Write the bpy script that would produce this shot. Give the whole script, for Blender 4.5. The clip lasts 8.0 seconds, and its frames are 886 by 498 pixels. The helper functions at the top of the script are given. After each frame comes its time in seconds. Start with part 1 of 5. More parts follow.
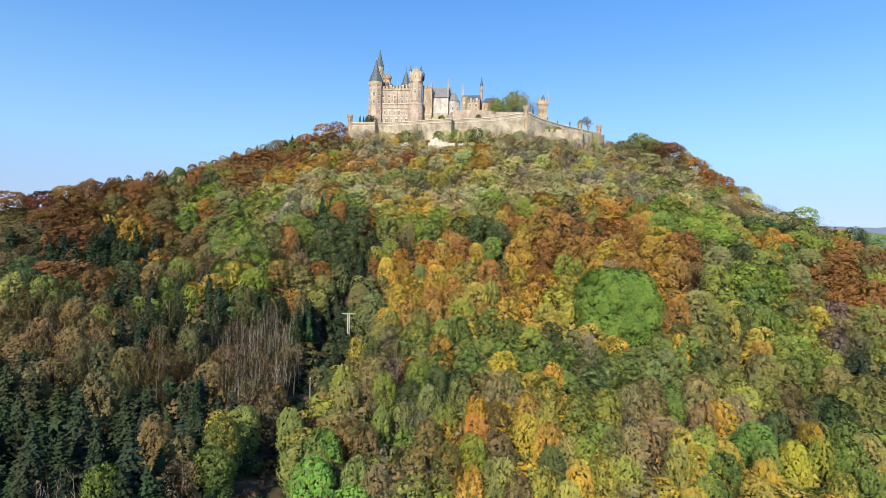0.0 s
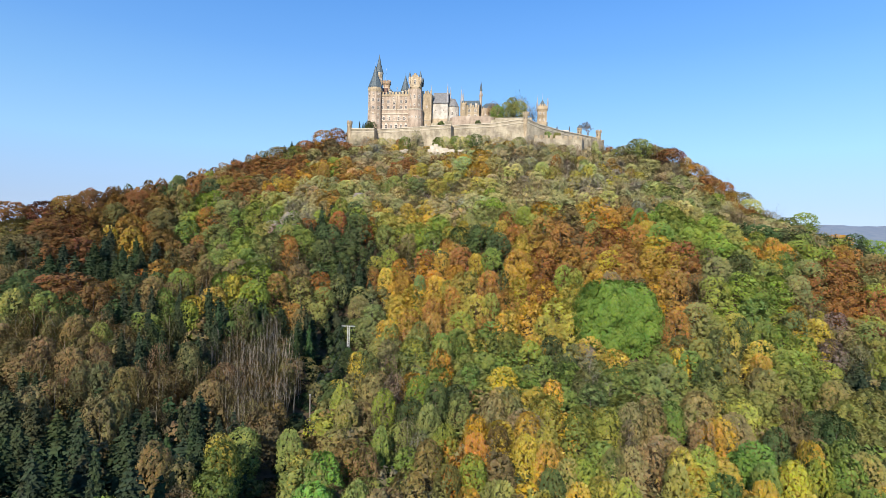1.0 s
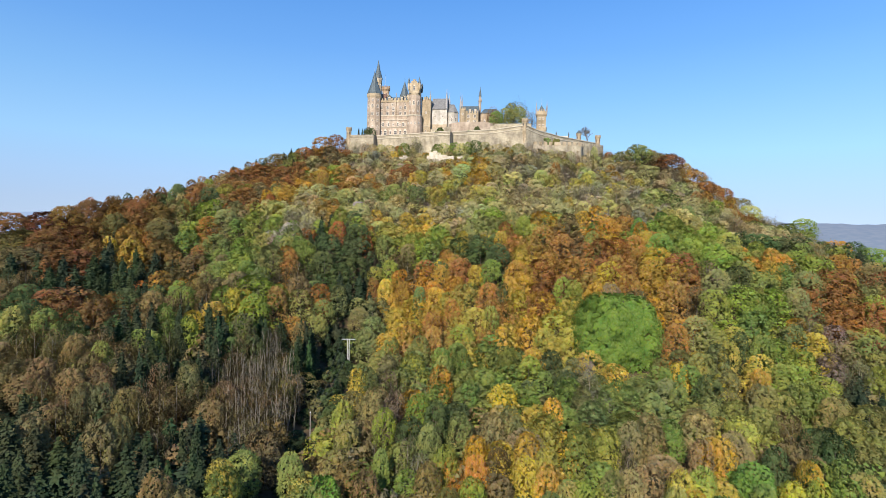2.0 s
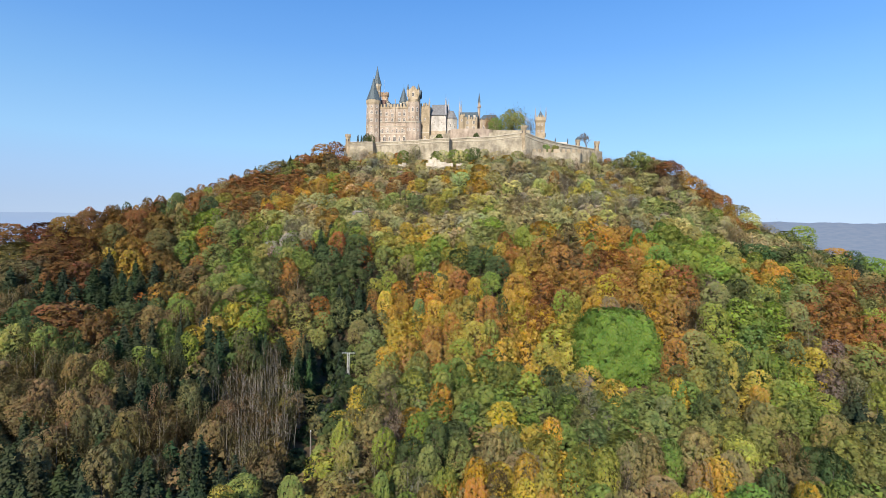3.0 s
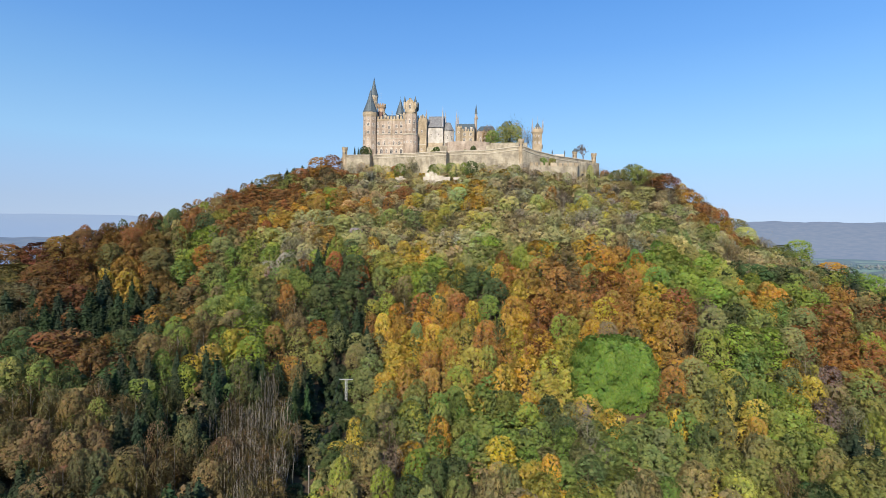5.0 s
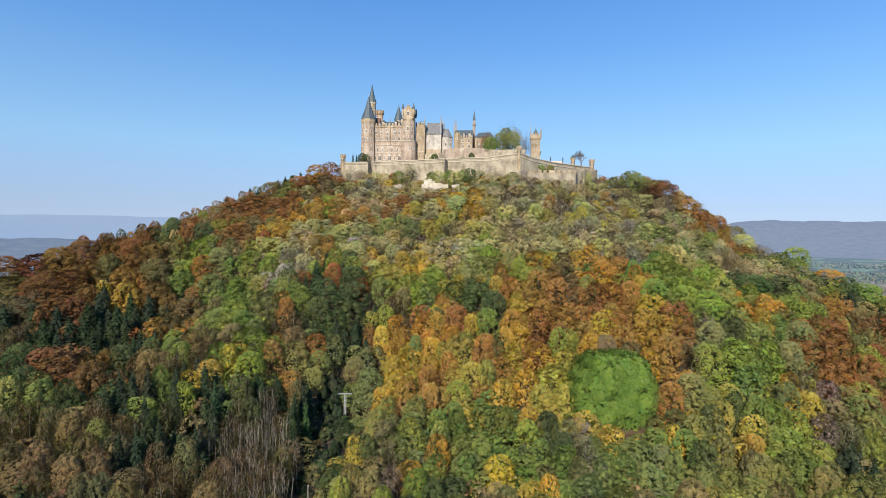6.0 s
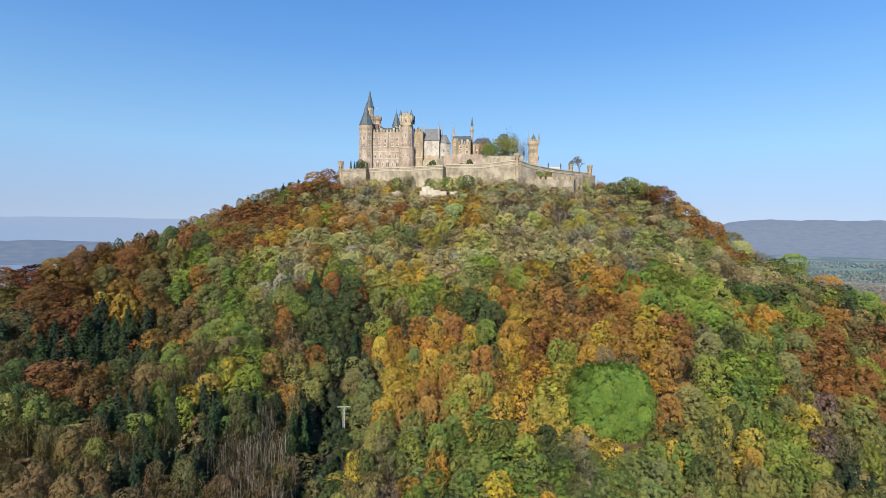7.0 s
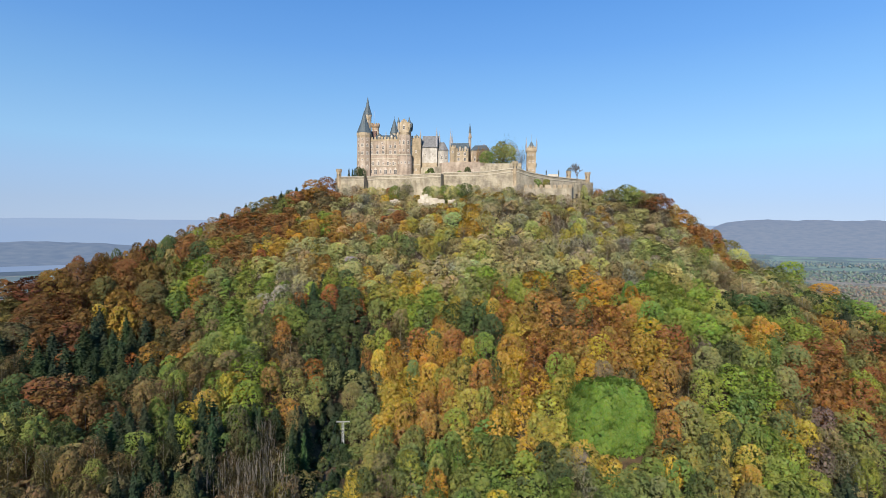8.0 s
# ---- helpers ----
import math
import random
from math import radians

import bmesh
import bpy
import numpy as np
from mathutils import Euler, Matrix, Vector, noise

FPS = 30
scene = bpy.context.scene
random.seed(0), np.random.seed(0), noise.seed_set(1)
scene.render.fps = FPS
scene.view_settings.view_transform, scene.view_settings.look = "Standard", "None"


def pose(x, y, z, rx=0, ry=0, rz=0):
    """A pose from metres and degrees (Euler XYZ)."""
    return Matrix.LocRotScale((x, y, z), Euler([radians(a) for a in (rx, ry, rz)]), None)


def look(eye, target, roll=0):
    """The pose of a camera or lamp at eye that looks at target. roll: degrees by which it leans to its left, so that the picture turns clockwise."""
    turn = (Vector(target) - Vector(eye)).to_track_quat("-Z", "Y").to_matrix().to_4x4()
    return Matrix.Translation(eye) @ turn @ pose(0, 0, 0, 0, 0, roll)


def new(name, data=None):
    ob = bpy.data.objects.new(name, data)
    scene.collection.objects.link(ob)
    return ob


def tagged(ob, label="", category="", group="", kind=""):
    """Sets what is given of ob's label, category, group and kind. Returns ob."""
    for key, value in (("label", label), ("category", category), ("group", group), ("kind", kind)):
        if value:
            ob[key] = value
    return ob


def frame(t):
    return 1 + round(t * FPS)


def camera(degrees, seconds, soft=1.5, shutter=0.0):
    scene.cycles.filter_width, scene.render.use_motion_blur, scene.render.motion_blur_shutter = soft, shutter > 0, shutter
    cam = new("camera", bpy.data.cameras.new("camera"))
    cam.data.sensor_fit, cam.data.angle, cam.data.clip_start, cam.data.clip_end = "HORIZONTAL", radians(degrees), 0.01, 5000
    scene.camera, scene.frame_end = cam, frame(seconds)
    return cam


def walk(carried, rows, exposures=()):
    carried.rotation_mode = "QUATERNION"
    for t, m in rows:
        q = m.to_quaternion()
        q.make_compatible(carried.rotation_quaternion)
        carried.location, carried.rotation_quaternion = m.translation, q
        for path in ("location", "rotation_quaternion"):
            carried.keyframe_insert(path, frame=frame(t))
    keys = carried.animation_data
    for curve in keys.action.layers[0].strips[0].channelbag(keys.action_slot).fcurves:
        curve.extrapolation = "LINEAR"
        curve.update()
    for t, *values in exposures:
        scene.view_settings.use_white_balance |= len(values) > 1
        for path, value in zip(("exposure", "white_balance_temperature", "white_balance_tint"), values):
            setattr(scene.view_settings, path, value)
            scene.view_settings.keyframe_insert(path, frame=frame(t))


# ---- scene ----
cam = camera(79.4, 8.0, 0.7)
PATH = [
    (0, (0.402, -0.037, 2.353), (0.491, 1.959, 2.268), 1.7),
    (0.5, (0.452, 0.049, 4.414), (0.54, 2.045, 4.327), 1.6),
    (1, (0.506, 0.127, 6.415), (0.594, 2.123, 6.328), 1.5),
    (1.5, (0.493, 0.137, 8.57), (0.581, 2.133, 8.481), 1.4),
    (3, (0.282, 0.024, 15.695), (0.374, 2.02, 15.601), 1.2),
    (3.5, (0.154, 0.269, 17.898), (0.248, 2.265, 17.801), 1.2),
    (4, (0.089, 0.461, 19.971), (0.185, 2.456, 19.874), 1.1),
    (4.5, (-0.078, 0.685, 21.938), (0.023, 2.68, 21.842), 1.1),
    (6, (-0.156, 0.78, 29.219), (-0.047, 2.775, 29.119), 0.9),
    (6.5, (-0.228, 0.934, 31.162), (-0.116, 2.928, 31.062), 0.8),
    (7, (-0.168, 1.024, 33.31), (-0.053, 3.018, 33.21), 0.7),
    (7.5, (-0.435, 1.059, 35.707), (-0.315, 3.053, 35.606), 0.7),
    (8, (-0.587, 1.168, 38.091), (-0.463, 3.162, 37.991), 0.6),
]
walk(cam, [(t, look(eye, target, roll)) for t, eye, target, roll in PATH], ((0, 0.71), (4, 0.57), (8, 0.46)))

# ---- light ----
SUN_AZ, SUN_EL = radians(-161), radians(34)   # bearing from +y towards +x, height
sun_way = Vector((math.sin(SUN_AZ) * math.cos(SUN_EL), math.cos(SUN_AZ) * math.cos(SUN_EL), math.sin(SUN_EL)))
world = bpy.data.worlds.new("sky")
scene.world = world
world.use_nodes = True
wn = world.node_tree.nodes
sky = wn.new("ShaderNodeTexSky")
sky.sky_type = 'NISHITA'
sky.sun_disc = False
sky.sun_elevation, sky.sun_rotation = SUN_EL, SUN_AZ
sky.altitude, sky.air_density, sky.dust_density, sky.ozone_density = 800, 0.85, 0.0, 4.0
wn["Background"].inputs["Strength"].default_value = 0.114
tone = wn.new("ShaderNodeHueSaturation")
tone.inputs["Saturation"].default_value = 1.15
air = wn.new("ShaderNodeMix")      # evens the sky out, as thin high haze does
air.data_type = 'RGBA'
air.inputs[0].default_value = 0.4
air.inputs[7].default_value = (1.4, 3.2, 5.5, 1)
world.node_tree.links.new(sky.outputs["Color"], tone.inputs["Color"])
world.node_tree.links.new(tone.outputs["Color"], air.inputs[6])
way = wn.new("ShaderNodeTexCoord")
height = wn.new("ShaderNodeSeparateXYZ")
veil = wn.new("ShaderNodeValToRGB")     # autumn haze: pale over the horizon, deep blue above
HAZE = ((0.03, (2.6, 3.4, 4.9)), (0.075, (2.5, 3.65, 5.4)), (0.13, (2.2, 3.9, 5.9)), (0.225, (1.45, 3.1, 5.6)), (0.3, (0.98, 2.45, 5.3)), (0.4, (0.6, 1.85, 4.7)), (0.9, (0.4, 1.4, 4.0)))
while len(veil.color_ramp.elements) < len(HAZE):
    veil.color_ramp.elements.new(0.5)
for stop, (at, c) in zip(veil.color_ramp.elements, HAZE):
    stop.position, stop.color = at, (c[0] / 6, c[1] / 6, c[2] / 6, 1)
bright = wn.new("ShaderNodeVectorMath")
bright.operation = 'SCALE'
bright.inputs["Scale"].default_value = 6.0
both = wn.new("ShaderNodeMix")
both.data_type = 'RGBA'
both.inputs[0].default_value = 0.86
wl = world.node_tree.links
wl.new(way.outputs["Generated"], height.inputs[0])
wl.new(height.outputs["Z"], veil.inputs["Fac"])
wl.new(veil.outputs["Color"], bright.inputs[0])
wl.new(air.outputs[2], both.inputs[6])
wl.new(bright.outputs[0], both.inputs[7])
side = wn.new("ShaderNodeMapRange")      # the sky is fuller away from the sun's side
side.inputs["From Min"].default_value, side.inputs["From Max"].default_value = -1, 1
side.inputs["To Min"].default_value, side.inputs["To Max"].default_value = 0.88, 1.18
full = wn.new("ShaderNodeVectorMath")
full.operation = 'SCALE'
wl.new(height.outputs["X"], side.inputs["Value"])
wl.new(both.outputs[2], full.inputs[0])
wl.new(side.outputs["Result"], full.inputs["Scale"])
wl.new(full.outputs[0], wn["Background"].inputs["Color"])
lamp = bpy.data.lights.new("sun", 'SUN')
lamp.energy, lamp.angle, lamp.color = 5.0, radians(0.5), (1.0, 0.93, 0.82)
sun = new("sun", lamp)
sun.matrix_world = look(sun_way * 500, (0, 0, 0))


# ---- materials ----
def material(name, rough=0.9):
    m = bpy.data.materials.new(name)
    m.use_nodes = True
    b = m.node_tree.nodes["Principled BSDF"]
    b.inputs["Roughness"].default_value = rough
    b.inputs["Specular IOR Level"].default_value = 0.2
    return m, m.node_tree.nodes, m.node_tree.links, b


def ramp(nodes, stops):
    r = nodes.new("ShaderNodeValToRGB")
    while len(r.color_ramp.elements) < len(stops):
        r.color_ramp.elements.new(0.5)
    for e, (p, c) in zip(r.color_ramp.elements, stops):
        e.position, e.color = p, (*c, 1)
    return r


def mixed(nodes, links, kind, fac, a, b):
    n = nodes.new("ShaderNodeMix")
    n.data_type, n.blend_type = 'RGBA', kind
    for socket, value in ((n.inputs[0], fac), (n.inputs[6], a), (n.inputs[7], b)):
        if isinstance(value, (int, float)):
            socket.default_value = value
        elif isinstance(value, tuple):
            socket.default_value = (*value, 1)
        else:
            links.new(value, socket)
    return n.outputs[2]


def stone(name, base, dark, light, course=0.7, rough=0.92):
    """Coursed stone: two scales of stain, dark streaks, block joints as relief."""
    m, n, l, b = material(name, rough)
    tc = n.new("ShaderNodeTexCoord")
    big = n.new("ShaderNodeTexNoise")
    big.inputs["Scale"].default_value, big.inputs["Detail"].default_value = 0.16, 5
    l.new(tc.outputs["Object"], big.inputs["Vector"])
    r = ramp(n, [(0.3, dark), (0.5, base), (0.72, light)])
    l.new(big.outputs["Fac"], r.inputs["Fac"])
    streak = n.new("ShaderNodeMapping")
    streak.inputs["Scale"].default_value = (0.5, 0.5, 0.2)
    l.new(tc.outputs["Object"], streak.inputs["Vector"])
    fine = n.new("ShaderNodeTexNoise")
    fine.inputs["Scale"].default_value, fine.inputs["Detail"].default_value = 1.0, 6
    l.new(streak.outputs["Vector"], fine.inputs["Vector"])
    sr = ramp(n, [(0.3, (0.55, 0.53, 0.5)), (0.6, (1, 1, 1))])
    l.new(fine.outputs["Fac"], sr.inputs["Fac"])
    col = mixed(n, l, 'MULTIPLY', 0.75, r.outputs["Color"], sr.outputs["Color"])
    block = n.new("ShaderNodeTexVoronoi")
    sc = n.new("ShaderNodeMapping")
    sc.inputs["Scale"].default_value = (0.8, 0.8, 1.0 / course)
    l.new(tc.outputs["Object"], sc.inputs["Vector"])
    l.new(sc.outputs["Vector"], block.inputs["Vector"])
    block.inputs["Scale"].default_value = 1.0
    br = ramp(n, [(0.0, (0.78, 0.76, 0.72)), (1.0, (1.12, 1.1, 1.06))])
    l.new(block.outputs["Color"], br.inputs["Fac"])
    col = mixed(n, l, 'MULTIPLY', 0.8, col, br.outputs["Color"])
    l.new(col, b.inputs["Base Color"])
    bump = n.new("ShaderNodeBump")
    bump.inputs["Strength"].default_value, bump.inputs["Distance"].default_value = 0.5, 0.15
    l.new(block.outputs["Distance"], bump.inputs["Height"])
    l.new(bump.outputs["Normal"], b.inputs["Normal"])
    return m


def plain(name, base, rough=0.8, metal=0.0, vary=0.25, scale=2.0):
    m, n, l, b = material(name, rough)
    b.inputs["Metallic"].default_value = metal
    tc = n.new("ShaderNodeTexCoord")
    t = n.new("ShaderNodeTexNoise")
    t.inputs["Scale"].default_value, t.inputs["Detail"].default_value = scale, 5
    l.new(tc.outputs["Object"], t.inputs["Vector"])
    r = ramp(n, [(0.25, tuple(c * (1 - vary) for c in base)), (0.75, tuple(min(1, c * (1 + vary)) for c in base))])
    l.new(t.outputs["Fac"], r.inputs["Fac"])
    l.new(r.outputs["Color"], b.inputs["Base Color"])
    return m


SANDSTONE = stone("sandstone", (0.39, 0.31, 0.21), (0.29, 0.23, 0.155), (0.47, 0.385, 0.28))
PINKSTONE = stone("pink_sandstone", (0.41, 0.325, 0.255), (0.31, 0.245, 0.19), (0.48, 0.4, 0.325))
GREYSTONE = plain("grey_stone", (0.29, 0.28, 0.28), 0.85, 0, 0.2, 1.0)
BASTION = stone("bastion_stone", (0.37, 0.32, 0.235), (0.22, 0.19, 0.15), (0.45, 0.395, 0.3), 0.5)
PLASTER = stone("pale_plaster", (0.5, 0.46, 0.41), (0.4, 0.37, 0.33), (0.56, 0.52, 0.47), 1.5)
REDSTONE = stone("red_sandstone", (0.41, 0.29, 0.19), (0.31, 0.21, 0.14), (0.48, 0.35, 0.24))
OLDSLATE = plain("weathered_slate", (0.16, 0.155, 0.15), 0.7, 0, 0.3, 0.8)
SLATE = plain("slate", (0.07, 0.09, 0.1), 0.55, 0, 0.35, 1.2)
BROWNROOF = plain("brown_tiles", (0.13, 0.075, 0.055), 0.8, 0, 0.3, 1.5)
GLASS = plain("dark_window_glass", (0.085, 0.08, 0.078), 0.2, 0, 0.3, 0.5)
FRAMESTONE = plain("pale_window_stone", (0.5, 0.44, 0.365), 0.85, 0, 0.12, 1.0)
DRESSED = plain("dressed_stone", (0.46, 0.4, 0.31), 0.85, 0, 0.15, 1.0)
METAL = plain("galvanised_steel", (0.45, 0.45, 0.44), 0.5, 0.4, 0.2, 3.0)
WIRE = plain("wire", (0.12, 0.12, 0.12), 0.5, 0.6, 0.1, 1.0)
WOOD = plain("weathered_wood", (0.17, 0.15, 0.13), 0.9, 0, 0.25, 4.0)
PALEROCK = stone("pale_limestone", (0.52, 0.46, 0.37), (0.38, 0.33, 0.26), (0.6, 0.54, 0.45), 0.6)
BARK = plain("bark", (0.13, 0.105, 0.085), 0.95, 0, 0.35, 3.0)
STEMBARK = plain("pale_stem_bark", (0.21, 0.18, 0.143), 0.95, 0, 0.35, 1.5)
PALEBARK = plain("pale_bark", (0.12, 0.105, 0.092), 0.95, 0, 0.35, 1.5)


def leaves(name, source):
    """Thin leaf clumps: the tree's own colour, varied clump by clump, that lets some light through."""
    m, n, l, b = material(name)
    n.remove(b)
    if source == "object":
        own = n.new("ShaderNodeObjectInfo").outputs["Color"]
    else:
        at = n.new("ShaderNodeAttribute")
        at.attribute_name = "leaf_colour"
        own = at.outputs["Color"]
    geo = n.new("ShaderNodeNewGeometry")
    hsv = n.new("ShaderNodeHueSaturation")
    for socket, low, high in (("Hue", 0.48, 0.52), ("Saturation", 0.9, 1.08), ("Value", 0.86, 1.14)):
        wn_ = n.new("ShaderNodeTexWhiteNoise")
        wn_.noise_dimensions = '1D'
        sc = n.new("ShaderNodeMath")
        sc.operation = 'MULTIPLY'
        sc.inputs[1].default_value = 37.0 + 100 * low
        l.new(geo.outputs["Random Per Island"], sc.inputs[0])
        l.new(sc.outputs[0], wn_.inputs["W"])
        mr = n.new("ShaderNodeMapRange")
        mr.inputs["To Min"].default_value, mr.inputs["To Max"].default_value = low, high
        l.new(wn_.outputs["Value"], mr.inputs["Value"])
        l.new(mr.outputs["Result"], hsv.inputs[socket])
    cloud = n.new("ShaderNodeTexNoise")      # whole boughs turn before others
    cloud.inputs["Scale"].default_value, cloud.inputs["Detail"].default_value = 0.33, 3
    l.new(geo.outputs["Position"], cloud.inputs["Vector"])
    turn = ramp(n, [(0.3, (0.72, 0.82, 0.85)), (0.5, (1, 1, 1)), (0.7, (1.26, 1.15, 1.0))])
    l.new(cloud.outputs["Fac"], turn.inputs["Fac"])
    own = mixed(n, l, 'MULTIPLY', 1.0, own, turn.outputs["Color"])
    l.new(own, hsv.inputs["Color"])
    d, t, mix = n.new("ShaderNodeBsdfDiffuse"), n.new("ShaderNodeBsdfTranslucent"), n.new("ShaderNodeMixShader")
    mix.inputs["Fac"].default_value = 0.13
    l.new(hsv.outputs["Color"], d.inputs["Color"])
    l.new(hsv.outputs["Color"], t.inputs["Color"])
    l.new(d.outputs[0], mix.inputs[1])
    l.new(t.outputs[0], mix.inputs[2])
    l.new(mix.outputs[0], n["Material Output"].inputs["Surface"])
    return m


LEAF = leaves("leaves", "object")
LEAF_MASS = leaves("woodland_leaves", "attribute")


def soil():
    m, n, l, b = material("forest_floor", 0.95)
    geo = n.new("ShaderNodeNewGeometry")
    a = n.new("ShaderNodeTexNoise")
    a.inputs["Scale"].default_value, a.inputs["Detail"].default_value = 0.35, 8
    l.new(geo.outputs["Position"], a.inputs["Vector"])
    near = ramp(n, [(0.3, (0.035, 0.026, 0.016)), (0.55, (0.085, 0.058, 0.032)), (0.75, (0.07, 0.075, 0.028))])
    l.new(a.outputs["Fac"], near.inputs["Fac"])
    l.new(near.outputs["Color"], b.inputs["Base Color"])
    bump = n.new("ShaderNodeBump")
    bump.inputs["Strength"].default_value, bump.inputs["Distance"].default_value = 0.6, 0.4
    l.new(a.outputs["Fac"], bump.inputs["Height"])
    l.new(bump.outputs["Normal"], b.inputs["Normal"])
    return m


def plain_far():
    """Backdrop of far fields and woods; tint and glow growing with distance put in the airlight."""
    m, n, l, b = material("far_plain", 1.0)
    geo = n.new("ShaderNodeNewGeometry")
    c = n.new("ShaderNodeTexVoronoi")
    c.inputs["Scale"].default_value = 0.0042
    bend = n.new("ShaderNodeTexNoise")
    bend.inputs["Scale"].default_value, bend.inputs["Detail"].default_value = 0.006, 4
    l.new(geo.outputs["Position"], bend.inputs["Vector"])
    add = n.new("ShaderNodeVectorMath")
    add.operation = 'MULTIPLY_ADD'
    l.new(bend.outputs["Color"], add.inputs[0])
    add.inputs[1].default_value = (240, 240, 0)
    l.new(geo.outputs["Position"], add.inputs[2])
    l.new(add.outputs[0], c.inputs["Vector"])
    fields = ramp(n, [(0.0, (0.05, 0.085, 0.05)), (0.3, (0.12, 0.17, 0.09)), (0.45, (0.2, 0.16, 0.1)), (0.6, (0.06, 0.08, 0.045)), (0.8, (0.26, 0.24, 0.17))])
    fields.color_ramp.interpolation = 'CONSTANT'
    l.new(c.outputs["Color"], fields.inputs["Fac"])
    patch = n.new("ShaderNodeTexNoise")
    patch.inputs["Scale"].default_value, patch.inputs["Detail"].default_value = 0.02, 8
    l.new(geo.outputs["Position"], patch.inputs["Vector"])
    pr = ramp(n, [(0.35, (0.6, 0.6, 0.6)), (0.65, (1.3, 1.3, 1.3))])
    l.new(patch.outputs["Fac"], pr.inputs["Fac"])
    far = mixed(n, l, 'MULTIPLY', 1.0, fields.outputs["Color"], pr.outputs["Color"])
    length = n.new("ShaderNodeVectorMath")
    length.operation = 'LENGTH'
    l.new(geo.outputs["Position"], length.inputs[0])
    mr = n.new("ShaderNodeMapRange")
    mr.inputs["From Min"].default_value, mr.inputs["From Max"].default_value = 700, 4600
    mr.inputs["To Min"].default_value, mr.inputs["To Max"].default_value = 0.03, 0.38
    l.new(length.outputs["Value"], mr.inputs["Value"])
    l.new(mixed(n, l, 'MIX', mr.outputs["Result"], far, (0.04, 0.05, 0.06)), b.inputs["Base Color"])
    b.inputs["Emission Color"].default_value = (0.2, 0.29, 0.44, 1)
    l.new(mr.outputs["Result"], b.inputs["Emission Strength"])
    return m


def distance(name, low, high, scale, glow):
    """Far hills seen through kilometres of air: emission puts that airlight into their colour."""
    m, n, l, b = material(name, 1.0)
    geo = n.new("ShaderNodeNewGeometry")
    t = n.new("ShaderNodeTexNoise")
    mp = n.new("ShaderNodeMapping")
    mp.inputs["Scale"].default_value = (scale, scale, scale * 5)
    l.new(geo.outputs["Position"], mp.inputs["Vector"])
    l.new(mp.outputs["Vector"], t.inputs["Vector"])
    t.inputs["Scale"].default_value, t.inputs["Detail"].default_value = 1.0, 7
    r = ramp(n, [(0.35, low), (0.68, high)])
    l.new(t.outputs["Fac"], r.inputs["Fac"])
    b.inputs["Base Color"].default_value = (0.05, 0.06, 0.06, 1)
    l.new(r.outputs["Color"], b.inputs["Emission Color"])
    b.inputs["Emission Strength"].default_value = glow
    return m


SOIL = soil()
PLAIN = plain_far()
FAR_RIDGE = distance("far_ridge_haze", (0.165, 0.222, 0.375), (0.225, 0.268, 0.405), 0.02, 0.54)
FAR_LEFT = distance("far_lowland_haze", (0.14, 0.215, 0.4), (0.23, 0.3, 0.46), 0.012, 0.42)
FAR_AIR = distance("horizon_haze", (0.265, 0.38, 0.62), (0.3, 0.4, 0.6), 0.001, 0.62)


# ---- helpers for building ----
def mesh_of(name, bm, mat, smooth=False):
    me = bpy.data.meshes.new(name)
    bm.to_mesh(me)
    bm.free()
    for k in (mat if isinstance(mat, (list, tuple)) else [mat]):
        me.materials.append(k)
    if smooth:
        me.polygons.foreach_set("use_smooth", [True] * len(me.polygons))
    return me


def part(name, bm, mat, parent, label=""):
    ob = new(name, mesh_of(name, bm, mat))
    ob.parent = parent
    return tagged(ob, label)


def box(bm, x0, x1, y0, y1, z0, z1):
    v = [bm.verts.new((x, y, z)) for z in (z0, z1) for x, y in ((x0, y0), (x1, y0), (x1, y1), (x0, y1))]
    for f in ((3, 2, 1, 0), (4, 5, 6, 7), (0, 1, 5, 4), (1, 2, 6, 5), (2, 3, 7, 6), (3, 0, 4, 7)):
        bm.faces.new([v[i] for i in f])
    return bm


def prism(bm, n, r0, r1, z0, z1, x=0.0, y=0.0, turn=0.0):
    """A tapered n-sided shaft with closed ends."""
    lo = [bm.verts.new((x + r0 * math.cos(turn + 2 * math.pi * k / n), y + r0 * math.sin(turn + 2 * math.pi * k / n), z0)) for k in range(n)]
    if r1 < 0.02:
        top = bm.verts.new((x, y, z1))
        for k in range(n):
            bm.faces.new((lo[k], lo[(k + 1) % n], top))
    else:
        hi = [bm.verts.new((x + r1 * math.cos(turn + 2 * math.pi * k / n), y + r1 * math.sin(turn + 2 * math.pi * k / n), z1)) for k in range(n)]
        for k in range(n):
            bm.faces.new((lo[k], lo[(k + 1) % n], hi[(k + 1) % n], hi[k]))
        bm.faces.new(hi)
    bm.faces.new(lo[::-1])
    return bm


